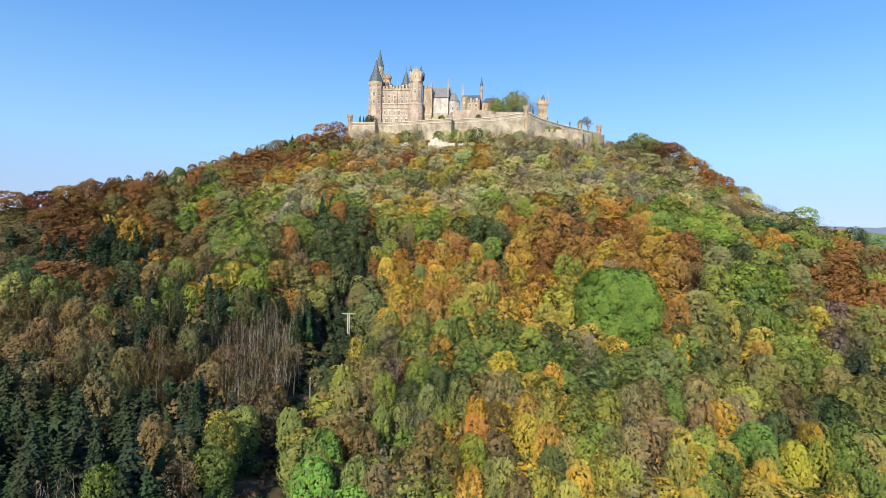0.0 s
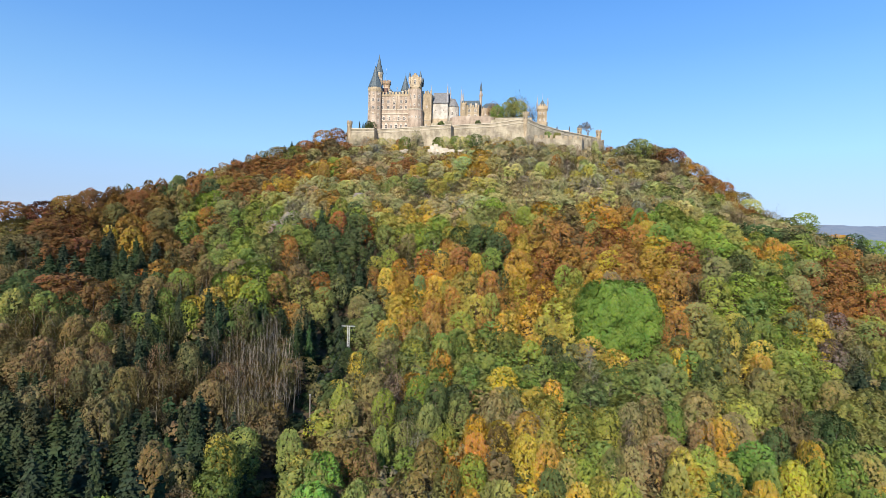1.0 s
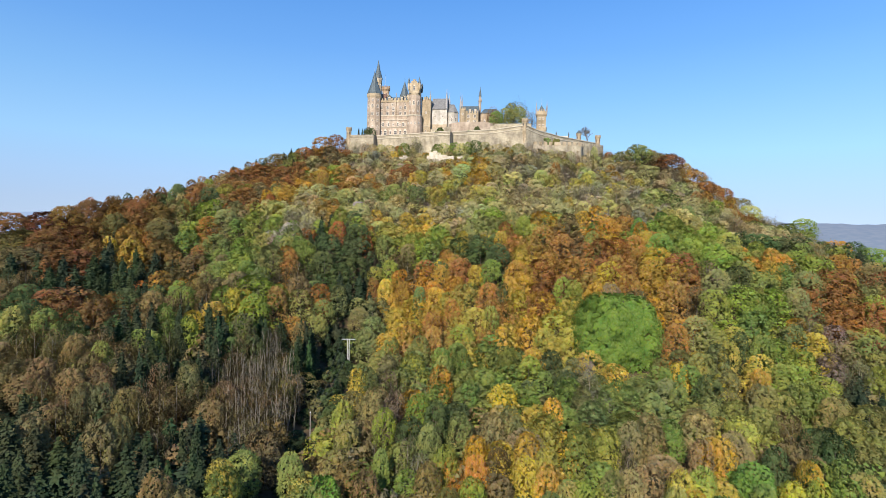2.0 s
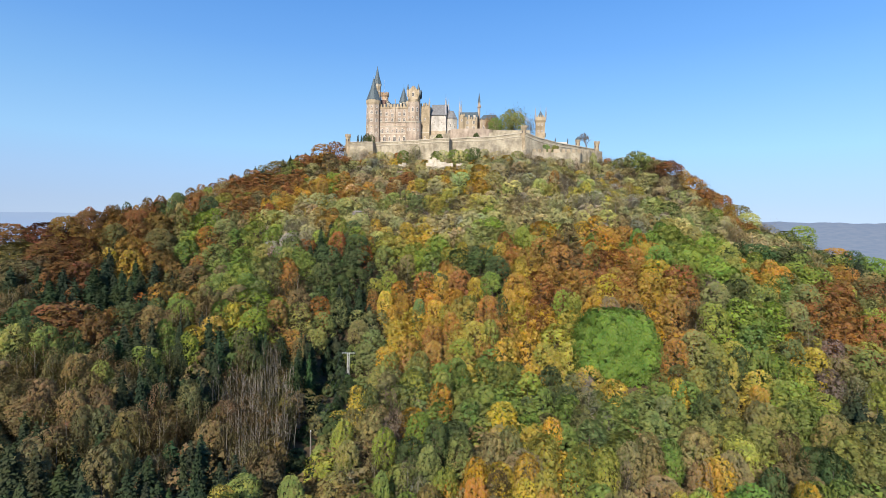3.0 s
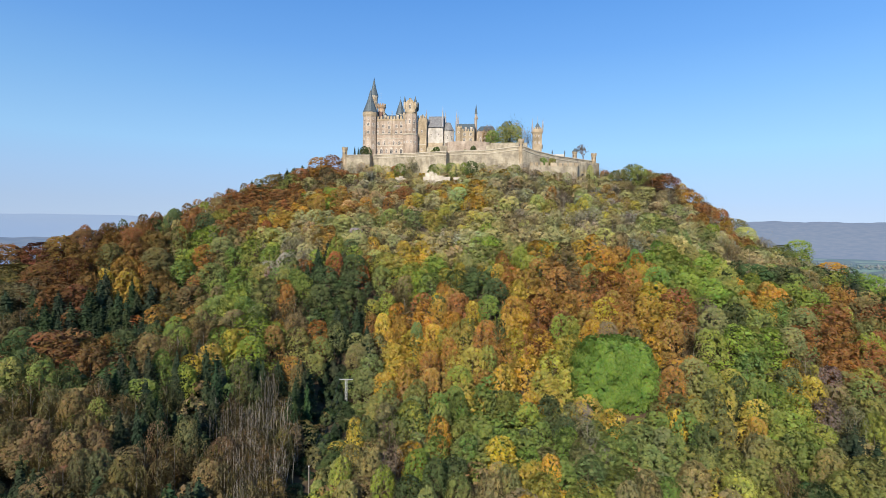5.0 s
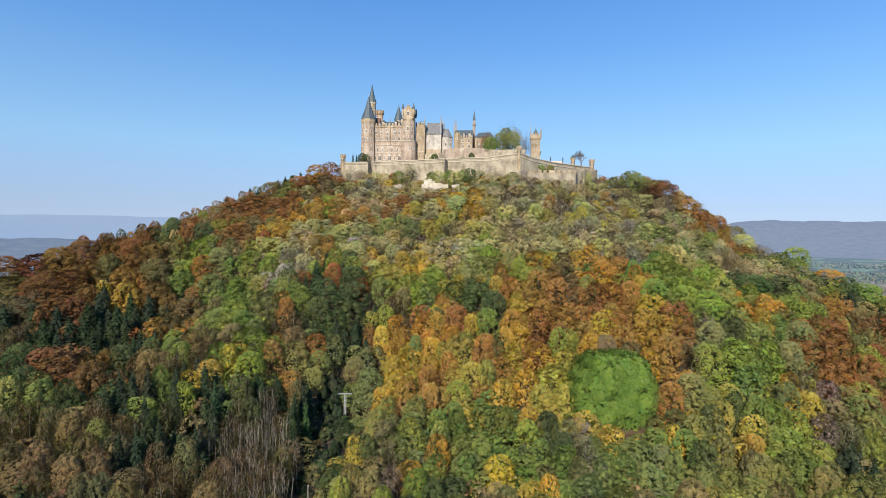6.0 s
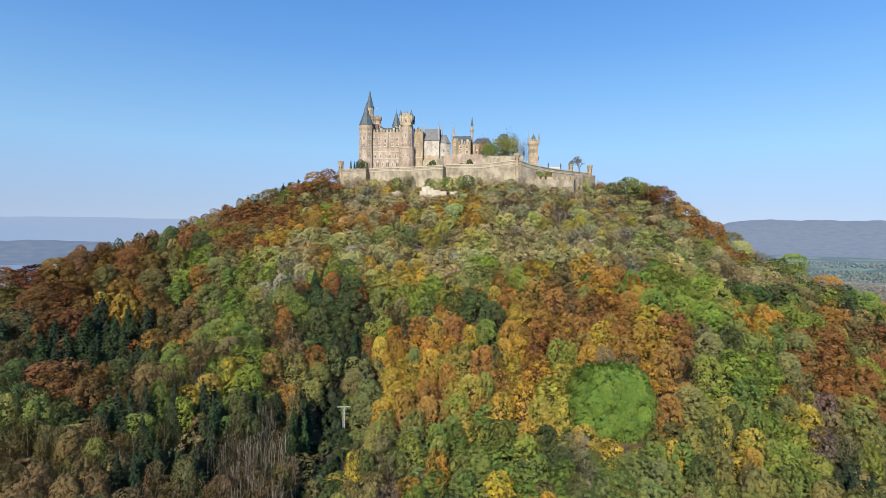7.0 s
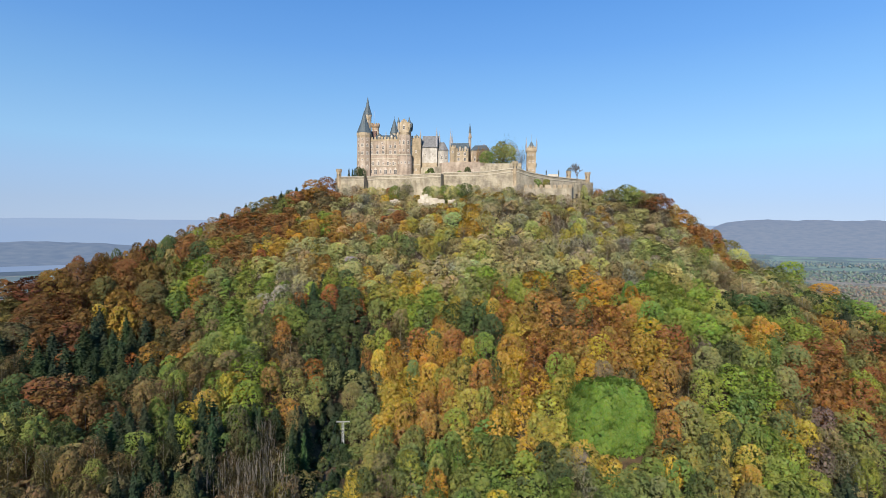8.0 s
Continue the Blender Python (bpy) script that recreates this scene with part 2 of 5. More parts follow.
def gable(bm, x0, x1, y0, y1, z0, z1, along="x", hip=0.0):
    """A pitched roof body; hip draws in the ridge's ends."""
    if along == "x":
        m = (y0 + y1) / 2
        a, b = (x0 + hip, m), (x1 - hip, m)
        base = [(x0, y0), (x1, y0), (x1, y1), (x0, y1)]
    else:
        m = (x0 + x1) / 2
        a, b = (m, y0 + hip), (m, y1 - hip)
        base = [(x0, y1), (x0, y0), (x1, y0), (x1, y1)]
        a, b = b, a
        base = [(x1, y0), (x1, y1), (x0, y1), (x0, y0)]
        a, b = (m, y0 + hip), (m, y1 - hip)
    v = [bm.verts.new((*p, z0)) for p in base]
    ra, rb = bm.verts.new((*a, z1)), bm.verts.new((*b, z1))
    bm.faces.new((v[0], v[1], rb, ra))
    bm.faces.new((v[2], v[3], ra, rb))
    bm.faces.new((v[1], v[2], rb))
    bm.faces.new((v[3], v[0], ra))
    bm.faces.new(v[::-1])
    bmesh.ops.recalc_face_normals(bm, faces=bm.faces)
    return bm


def merlons(bm, a, b, z, width=1.1, gap=0.9, height=1.5, depth=0.6):
    """A crenellated parapet from a to b, standing on z (or from z[0] to z[1])."""
    a, b = Vector(a), Vector(b)
    z0, z1 = z if isinstance(z, tuple) else (z, z)
    along = b - a
    length = along.length
    along.normalize()
    side = Vector((-along.y, along.x)) * depth
    count = max(1, round((length + gap) / (width + gap)))
    pitch = (length + gap) / count
    for k in range(count):
        s0, s1 = k * pitch, k * pitch + pitch * width / (width + gap)
        zz = z0 + (z1 - z0) * (s0 / length)
        p, q = a + along * s0, a + along * min(s1, length)
        foot = [p, q, q + side, p + side]
        lo = [bm.verts.new((f.x, f.y, zz - 0.6)) for f in foot]
        hi = [bm.verts.new((f.x, f.y, zz + height)) for f in foot]
        for i in range(4):
            bm.faces.new((lo[i], lo[(i + 1) % 4], hi[(i + 1) % 4], hi[i]))
        bm.faces.new(hi)
        bm.faces.new(lo[::-1])
    return bm


def ring_merlons(bm, n, r, z, turn=0.0, height=1.3, per=1):
    for k in range(n):
        for j in range(per):
            a0 = turn + 2 * math.pi * (k + (j + 0.12) / per) / n
            a1 = turn + 2 * math.pi * (k + (j + 0.62) / per) / n
            merlons(bm, (r * math.cos(a0), r * math.sin(a0)), (r * math.cos(a1), r * math.sin(a1)), z, 5, 0.5, height, 0.5)
    return bm


# the castle stands square to its long front: u along it, v away from it
CASTLE = Matrix(((0.983, 0.184, 0, -45), (-0.184, 0.983, 0, 341), (0, 0, 1, 0), (0, 0, 0, 1)))


def thing(name, u, v, z, label, category, turn=0.0, kind="", group=""):
    ob = new(name)
    ob.matrix_world = CASTLE @ pose(u, v, z, 0, 0, turn)
    return tagged(ob, label, category, group, kind)


def frame_mesh(name, w, h, arched):
    """A stone frame with mullion and transom, in one piece; arched ones rise to a point."""
    bm = bmesh.new()
    xs = (-w / 2 - 0.22, -w / 2, -0.06, 0.06, w / 2, w / 2 + 0.22)
    zs = (-0.25, 0, h * 0.6, h * 0.6 + 0.1, h, h + 0.22)
    grid = [[bm.verts.new((x, 0.02, z + (0.75 * w if arched and j == 5 and i in (2, 3) else 0))) for i, x in enumerate(xs)] for j, z in enumerate(zs)]
    for j in range(5):
        for i in range(5):
            if i in (0, 2, 4) or j in (0, 2, 4):
                bm.faces.new((grid[j][i], grid[j][i + 1], grid[j + 1][i + 1], grid[j + 1][i]))
    made = bmesh.ops.extrude_face_region(bm, geom=bm.faces[:])
    bmesh.ops.translate(bm, vec=(0, -0.18, 0), verts=[v for v in made["geom"] if isinstance(v, bmesh.types.BMVert)])
    bmesh.ops.recalc_face_normals(bm, faces=bm.faces)
    return mesh_of(name, bm, FRAMESTONE)


def pane_mesh(name, w, h):
    return mesh_of(name, box(bmesh.new(), -w / 2, w / 2, -0.06, 0.02, 0, h), GLASS)


WINDOW_SIZES = {"wide": (1.3, 1.8, False), "tall": (1.0, 2.2, True), "small": (0.7, 1.1, False), "door": (1.7, 2.8, True)}
WINDOW_MESHES = {k: (frame_mesh("window_" + k, *s), pane_mesh("pane_" + k, s[0], s[1])) for k, s in WINDOW_SIZES.items()}


def window(parent, kind, x, y, z, turn=0.0):
    """A stone window frame with a dark pane, on a wall whose face looks along -y when turn is 0."""
    f = new("window", WINDOW_MESHES[kind][0])
    f.parent = parent
    f.matrix_local = pose(x, y, z, 0, 0, turn)
    g = new("pane", WINDOW_MESHES[kind][1])
    g.parent = f


def pinnacle(parent, x, y, z0, z1, r=0.7, n=6, share=0.45, label="slender stone pinnacle"):
    bm = bmesh.new()
    zm = z0 + (z1 - z0) * share
    prism(bm, n, r, r, z0, zm, x, y)
    prism(bm, n, r * 1.3, r * 1.3, zm, zm + 0.4, x, y)
    prism(bm, n, r * 1.05, 0, zm + 0.4, z1, x, y)
    prism(bm, 4, 0.1, 0.05, z1 - 0.5, z1 + 0.9, x, y)
    return part("pinnacle", bm, GREYSTONE, parent, label)


def face_windows(parent, n, r, turn, z, kind):
    """Windows on the sides of an n-sided tower that look to the front."""
    for k in range(n):
        a = turn + 2 * math.pi * (k + 0.5) / n
        if math.sin(a) < -0.3:
            ap = r * math.cos(math.pi / n)
            window(parent, kind, ap * math.cos(a), ap * math.sin(a), z, math.degrees(a) + 90)

# ---- ground ----
HILL = (0.05, 42.11, 5.47, -2.3, 1.92, 4.49, -1.56, -1.02, -4.41, -0.56)   # cubic of the wooded slope, per 100 m
BUMPS = ((-15, 185, 22, -16.4), (-90, 230, 22, -15.0), (-150, 260, 22, 7.1), (-60, 80, 22, 8.1), (120, 170, 22, 10.2), (195, 275, 22, -7.2), (0, 290, 22, -3.6), (30, 170, 22, -6.6), (-30, 140, 22, -5.9), (150, 320, 22, 13.9), (60, 290, 22, 9.4), (90, 230, 35, 7.8), (104, 318, 13, -7.0), (-188, 252, 24, 4.0), (240, 262, 24, -11.0))   # knolls and gullies: x, y, radius, height
SWELLS = ((30, 195, 8.1), (90, 165, 3.3), (-60, 135, 2.9), (-60, 195, 4.1), (-90, 195, -4.5), (-90, 135, 3.0), (0, 255, -3.6), (-120, 195, -2.6), (-30, 105, -2.3), (30, 105, 3.2), (60, 135, -3.9), (-90, 255, 2.9), (-30, 75, 2.6), (0, 165, 3.7), (60, 105, 1.8), (-150, 255, -2.7), (30, 285, 2.5), (-120, 135, 2.1), (-60, 225, 3.6), (150, 195, 3.3), (120, 165, -3.0), (180, 195, 2.1), (30, 75, -2.5), (90, 195, 3.0))   # x, y, height of the canopy's lesser swells, 20 m wide
CREST_X = (-300, -182, -165, -130, -80, -45, 120, 135, 167, 207, 300)
CREST_Y = (170, 228, 258, 304, 350, 356, 352, 332, 304, 284, 240)


def canopy(x, y):
    """Height of the wood's roof over the hill."""
    x, y = np.asarray(x, float), np.asarray(y, float)
    top = np.interp(x, CREST_X, CREST_Y)
    xc, yc = np.clip(x, -190, 230), np.maximum(np.minimum(y, top), 40)
    a, b = xc / 100, (yc - 200) / 100
    z, k = 0, 0
    for i in range(4):
        for j in range(4 - i):
            z = z + HILL[k] * a ** i * b ** j
            k += 1
    for p, q, r, h in BUMPS:
        z = z + h * np.exp(-((xc - p) ** 2 + (yc - q) ** 2) / (2 * r * r))
    for p, q, h in SWELLS:
        z = z + h * np.exp(-((xc - p) ** 2 + (yc - q) ** 2) / 800)
    return z - 0.25 * np.abs(x - xc) - 0.55 * np.maximum(y - yc, 0) - 0.2 * np.maximum(yc - y, 0)


def tree_height(x, y):
    old = np.clip((-98 - x) / 25, 0, 1) * np.clip((y - 216) / 20, 0, 1) * np.clip((310 - y) / 20, 0, 1)   # tall beeches on the shoulder
    return np.interp(y, (60, 120, 175, 235, 290, 320), (11.5, 12.5, 13, 11.5, 9, 8)) + 12 * old


def valley(x, y):
    d = np.hypot(x, y)
    low = -150 - 150 * np.clip((300 - x) / 1500, 0, 1) * np.clip((d - 300) / 1200, 0, 1)
    return low + 10 * np.sin(x / 310 + 1) * np.sin(y / 270)


def ground(x, y):
    return np.maximum(canopy(x, y) - tree_height(x, y), valley(x, y))


def lines(inner0, inner1, step):
    mid = list(np.arange(inner0, inner1 + 1, step))
    out, s, hi, lo = [], step, inner1, inner0
    for _ in range(60):
        s *= 1.16
        hi, lo = hi + s, lo - s
        if hi < 4850:
            out.append(hi)
        if lo > -4850:
            out.append(lo)
    return np.array(sorted(mid + out + [-4850, 4850]))


def grid_mesh(name, xs, ys, z, mat):
    nx, ny = len(xs), len(ys)
    X, Y = np.meshgrid(xs, ys)
    v = np.stack([X.ravel(), Y.ravel(), z(X, Y).ravel()], 1)
    i = (np.arange(ny - 1)[:, None] * nx + np.arange(nx - 1)[None, :]).ravel()
    f = np.stack([i, i + 1, i + nx + 1, i + nx], 1)
    me = bpy.data.meshes.new(name)
    me.from_pydata(v.tolist(), [], f.tolist())
    me.materials.append(mat)
    me.polygons.foreach_set("use_smooth", [True] * len(me.polygons))
    return me


def rough_ground(x, y):
    z = ground(x, y)
    near = (np.abs(x) < 400) & (y < 450) & (y > -150)
    return z + near * 0.7 * np.sin(x * 0.31 + np.sin(y * 0.23) * 2) * np.sin(y * 0.27 + x * 0.05)


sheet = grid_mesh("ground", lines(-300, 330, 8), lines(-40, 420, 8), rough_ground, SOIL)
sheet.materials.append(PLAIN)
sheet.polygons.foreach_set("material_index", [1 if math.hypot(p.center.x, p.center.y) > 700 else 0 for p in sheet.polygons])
tagged(new("ground", sheet),
       "steep hillside with brown leaf litter above a wide valley", "ground", kind="structure")


def ridge(name, bearing0, bearing1, reach, foot, tops, mat, label):
    """A far ridge: a slope that rises away from the valley to a wavy edge, from one bearing to another (degrees right of +y)."""
    n = 90
    bm = bmesh.new()
    rows = []
    for k in range(n + 1):
        a = radians(bearing0 + (bearing1 - bearing0) * k / n)
        top = np.interp(k / n, *zip(*tops)) + 3 * math.sin(k * 0.9) + 2 * math.sin(k * 2.3)
        col = []
        for s in range(6):
            q = s / 5
            d = reach - 500 * (1 - q)
            z = foot + (top - foot) * (q * q * (3 - 2 * q))
            col.append(bm.verts.new((d * math.sin(a), d * math.cos(a), z)))
        rows.append(col)
    for p, q in zip(rows, rows[1:]):
        for s in range(5):
            bm.faces.new((p[s], q[s], q[s + 1], p[s + 1]))
    tagged(new(name, mesh_of(name, bm, mat, True)), label, "hills", kind="structure")


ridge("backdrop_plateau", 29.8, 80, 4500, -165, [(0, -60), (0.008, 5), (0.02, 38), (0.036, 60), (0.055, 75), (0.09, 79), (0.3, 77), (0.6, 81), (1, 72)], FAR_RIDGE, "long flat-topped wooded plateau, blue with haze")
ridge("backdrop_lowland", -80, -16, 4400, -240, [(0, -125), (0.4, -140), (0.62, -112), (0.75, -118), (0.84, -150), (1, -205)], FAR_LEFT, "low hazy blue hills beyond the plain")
# added ridge that only carries the horizon's haze as a glowing band
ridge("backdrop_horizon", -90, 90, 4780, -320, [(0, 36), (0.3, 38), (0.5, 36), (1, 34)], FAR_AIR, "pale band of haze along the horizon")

# ---- castle: bastions and terraces ----
OUTER = [(0, 0, 65.6), (15.8, 0, 65.7)]
MIDDLE = [(15.8, 7.5, 66.6), (45, 0.6, 66.8)]
BASTION_FRONT = [(45, -0.4, 66.8), (64.4, -2.5, 67.6)]
SECOND = [(64.4, 6, 68.7), (90.5, -3.5, 68.2), (100.5, -5.5, 69.3), (110, -7, 70.2)]
THIRD = [(110, -7, 70.2), (117.5, 1, 68.4), (131, 14.5, 67.2), (157, 41, 67.0)]
BACK = [(157, 41, 67), (150, 82, 67), (60, 98, 67), (-12, 78, 66), (-10, 22, 66), (0, 0, 65.6)]


def bastion(name, pts, foot, label, thick=2.2, batter=1.6, cap=True):
    ob = thing(name, 0, 0, 0, label, "wall", kind="structure")
    for (u0, v0, z0), (u1, v1, z1) in zip(pts, pts[1:]):
        d = Vector((u1 - u0, v1 - v0)).normalized()
        out = Vector((d.y, -d.x))
        bm = bmesh.new()
        prof = [(batter, foot), (0.0, -1.6), (0.0, 0.0), (-thick, 0.0), (-thick, foot)]
        ends = []
        for u, v, z in ((u0, v0, z0), (u1, v1, z1)):
            ends.append([bm.verts.new((u + out.x * o, v + out.y * o, h if h == foot else z + h)) for o, h in prof])
        a, b = ends
        for i in range(5):
            bm.faces.new((a[i], b[i], b[(i + 1) % 5], a[(i + 1) % 5]))
        bm.faces.new(a[::-1])
        bm.faces.new(b)
        bmesh.ops.recalc_face_normals(bm, faces=bm.faces)
        part("wall_stretch", bm, BASTION, ob)
        if cap:
            for drop, wide, high in ((0.0, 0.35, 0.45), (-1.9, 0.3, 0.4)):
                bm = bmesh.new()
                va = []
                for u, v, z in ((u0, v0, z0), (u1, v1, z1)):
                    va.append([bm.verts.new((u + out.x * o, v + out.y * o, z + h)) for o, h in ((wide, drop + 0.003), (wide, drop + high), (-0.5, drop + high), (-0.5, drop + 0.003))])
                for i in range(4):
                    bm.faces.new((va[0][i], va[1][i], va[1][(i + 1) % 4], va[0][(i + 1) % 4]))
                bm.faces.new(va[0][::-1])
                bm.faces.new(va[1])
                bmesh.ops.recalc_face_normals(bm, faces=bm.faces)
                part("coping" if drop == 0 else "cordon", bm, DRESSED, ob, "projecting pale stone course")
    return ob


bastion("bastion_wall", OUTER, 44, "sandstone bastion wall under the octagonal tower", 9)
bastion("bastion_wall", MIDDLE, 44, "set-back sandstone bastion wall along the castle's front", 3)
bastion("bastion_wall", BASTION_FRONT, 44, "projecting sandstone bastion below the side wing", 9)
bastion("bastion_wall", SECOND, 44, "weathered sandstone bastion with dark damp stains")
bastion("bastion_wall", THIRD, 44, "sandstone bastion wall running back from a sharp corner")
bastion("bastion_wall", BACK, 30, "plain rear bastion wall of the castle")
LOWER = [(114.4, -9.5, 58.9), (128.3, -7, 59.0), (142.2, -4, 59.3), (146.0, 19.5, 59.6)]
low_wall = bastion("outer_curtain_wall", LOWER, 44, "low crenellated sandstone curtain wall", 1.2, 0.3, False)
bm = bmesh.new()
for (u0, v0, z0), (u1, v1, z1) in zip(LOWER, LOWER[1:]):
    merlons(bm, (u0, v0), (u1, v1), (z0, z1), 1.7, 1.2, 1.7, 0.8)
part("battlement", bm, SANDSTONE, low_wall)

for name, outline, z, label in (("castle_yard", [(0, 0), (15.0, 0), (15.0, 8.0), (45, 1.2), (45.8, 0), (63.6, -2), (63.6, 6.2)] + [p[:2] for p in SECOND[1:] + THIRD[1:] + BACK[1:-1]], 64.9, "gravel yard behind the bastion walls"),
                                ("upper_terrace", [(58, 18), (74, 13.5), (88, 15), (112, 14), (116, 60), (50, 70), (46, 26)], 74.0, "raised castle terrace held by a stone wall")):
    bm = bmesh.new()
    lo = [bm.verts.new((u, v, 50 if z < 70 else 64)) for u, v in outline]
    hi = [bm.verts.new((u, v, z)) for u, v in outline]
    for i in range(len(lo)):
        bm.faces.new((lo[i], lo[(i + 1) % len(lo)], hi[(i + 1) % len(lo)], hi[i]))
    bmesh.ops.triangulate(bm, faces=[bm.faces.new(hi)])
    bmesh.ops.recalc_face_normals(bm, faces=bm.faces)
    ob = new(name, mesh_of(name, bm, BASTION))
    ob.matrix_world = CASTLE
    tagged(ob, label, "terrace", kind="structure")

# the rounded terrace wall under the white chapel
ob = thing("terrace_wall", 0, 0, 0, "rounded sandstone terrace wall above the bastion", "wall", kind="structure")
arc = [(60.5, 20), (63, 15.5), (68, 12.8), (75, 11.8), (82, 12.6), (87, 14.5), (90, 18)]
bm = bmesh.new()
vs = [[bm.verts.new((u, v, z)) for u, v in arc] for z in (64, 76.2)]
vb = [[bm.verts.new((u, v + 1.2, z)) for u, v in arc] for z in (64, 76.2)]
for i in range(len(arc) - 1):
    bm.faces.new((vs[0][i], vs[0][i + 1], vs[1][i + 1], vs[1][i]))
    bm.faces.new((vb[0][i], vb[0][i + 1], vb[1][i + 1], vb[1][i]))
    bm.faces.new((vs[1][i], vs[1][i + 1], vb[1][i + 1], vb[1][i]))
bmesh.ops.recalc_face_normals(bm, faces=bm.faces)
part("wall_face", bm, PINKSTONE, ob)

bastion("garden_wall", [(90, 15.5, 75.6), (113, 17, 76)], 64, "old sandstone garden wall under the terrace trees", 0.8, 0.1, False)


def turret(name, u, v, z0, z1, r, label, n=8, cone=0.0, mat=None, crown=True):
    ob = thing(name, u, v, 0, label, "turret")
    mat = mat or SANDSTONE
    bm = bmesh.new()
    prism(bm, n, r, r, z0, z1 - 1.0, 0, 0, math.pi / n)
    prism(bm, n, r * 0.6, r, z0 - 1.8, z0, 0, 0, math.pi / n)
    prism(bm, n, r * 1.22, r * 1.22, z1 - 1.0, z1, 0, 0, math.pi / n)
    part("shaft", bm, mat, ob)
    if cone:
        part("roof", prism(bmesh.new(), n, r * 1.3, 0, z1, z1 + cone, 0, 0, math.pi / n), SLATE, ob, "pointed dark slate roof")
    elif crown:
        part("battlement", ring_merlons(bmesh.new(), n, r * 1.2, z1, math.pi / n, 0.9), mat, ob)
    for a in (-120, -60):
        bm = box(bmesh.new(), -0.25, 0.25, -0.1, 0.05, 0, 1.3)
        slit = part("loophole", bm, GLASS, ob, "dark narrow loophole")
        k = radians(a)
        slit.matrix_local = pose(r * math.cos(k), r * math.sin(k), z1 - 3.4, 0, 0, a + 90)
    return ob


turret("corner_turret", -0.4, 0.4, 60, 69.9, 1.5, "slim sandstone turret on a bastion corner")
turret("corner_turret", 109, -6, 60, 73.6, 1.55, "sandstone lookout turret on the sharp bastion corner")
turret("corner_turret", 157.4, 41, 58, 71.6, 1.6, "sandstone turret at the end of the bastion")
turret("roofed_turret", 144.3, 34, 64, 72.4, 1.5, "little sandstone turret with a pointed slate roof", 8, 2.6)

# gate work at the end of the curtain wall
gate = thing("gate_tower", 0, 0, 0, "squat sandstone gate tower with a dark arched gateway", "tower")
for k, (pts, zt) in enumerate(((((146, 19.4), (151, 25), (150, 31), (145, 28)), 62.6), (((151, 26.5), (160.5, 36.5), (157, 41), (149, 32)), 63.8))):
    bm = bmesh.new()
    lo = [bm.verts.new((*p, 42)) for p in pts]
    hi = [bm.verts.new((*p, zt)) for p in pts]
    for i in range(4):
        bm.faces.new((lo[i], lo[(i + 1) % 4], hi[(i + 1) % 4], hi[i]))
    bm.faces.new(hi)
    part("wall", bm, BASTION, gate)
    part("battlement", merlons(bmesh.new(), pts[0], pts[1], zt, 1.5, 1.0, 1.4), BASTION, gate)
# no opening is cut; a dark slab gives the gateway's shade
doorway = part("gateway", box(bmesh.new(), -1.1, 1.1, -0.12, 0.1, 51.5, 57), GLASS, gate, "flat dark slab standing in for the shaded gateway")
doorway.matrix_local = pose(148.2, 21.8, 0, 0, 0, 48)
jamb = part("jamb", box(bmesh.new(), -0.4, 0.4, -0.5, 0.2, 51, 58), DRESSED, gate)
jamb.matrix_local = pose(150.2, 24.0, 0, 0, 0, 48)

# ---- castle: towers and wings ----
oct_tower = thing("octagonal_tower", 9.9, 21.5, 0, "tall octagonal sandstone tower with a steep slate cone", "tower")
T8 = math.pi / 8
bm = bmesh.new()
prism(bm, 8, 5.0, 4.7, 63, 79, 0, 0, T8)
prism(bm, 8, 4.65, 4.55, 79, 94.2, 0, 0, T8)
part("shaft", bm, PINKSTONE, oct_tower)
part("string_course", prism(bmesh.new(), 8, 4.85, 4.85, 79, 79.5, 0, 0, T8), SANDSTONE, oct_tower, "projecting pale stone band")
bm = bmesh.new()
prism(bm, 8, 4.6, 4.95, 93.4, 94.6, 0, 0, T8)
prism(bm, 8, 4.95, 4.95, 94.6, 96.3, 0, 0, T8)
part("cornice", bm, SANDSTONE, oct_tower, "pale corbelled stone cornice")
bm = bmesh.new()
prism(bm, 8, 5.0, 2.3, 96.3, 103.4, 0, 0, T8)
prism(bm, 8, 2.3, 0, 103.4, 111.8, 0, 0, T8)
part("roof", bm, SLATE, oct_tower, "steep dark slate cone")
part("finial", prism(bmesh.new(), 4, 0.15, 0.06, 111, 113.6), METAL, oct_tower)
for zz, kind in ((72.5, "tall"), (78.2, "small"), (82, "wide"), (87.2, "wide"), (91.3, "small")):
    face_windows(oct_tower, 8, 4.72 if zz < 79 else 4.6, T8, zz, kind)

spire = thing("spired_tower", 6.7, 42, 0, "slender sandstone tower with a needle-sharp slate spire", "tower")
part("shaft", prism(bmesh.new(), 8, 2.6, 2.6, 65, 112, 0, 0, T8), SANDSTONE, spire)
part("cornice", prism(bmesh.new(), 8, 2.65, 3.1, 110.8, 112.2, 0, 0, T8), DRESSED, spire)
bm = bmesh.new()
prism(bm, 8, 3.15, 1.4, 112.2, 118, 0, 0, T8)
prism(bm, 8, 1.4, 0, 118, 125.3, 0, 0, T8)
part("roof", bm, SLATE, spire, "sharp blue-grey slate spire")
face_windows(spire, 8, 2.6, T8, 107, "small")

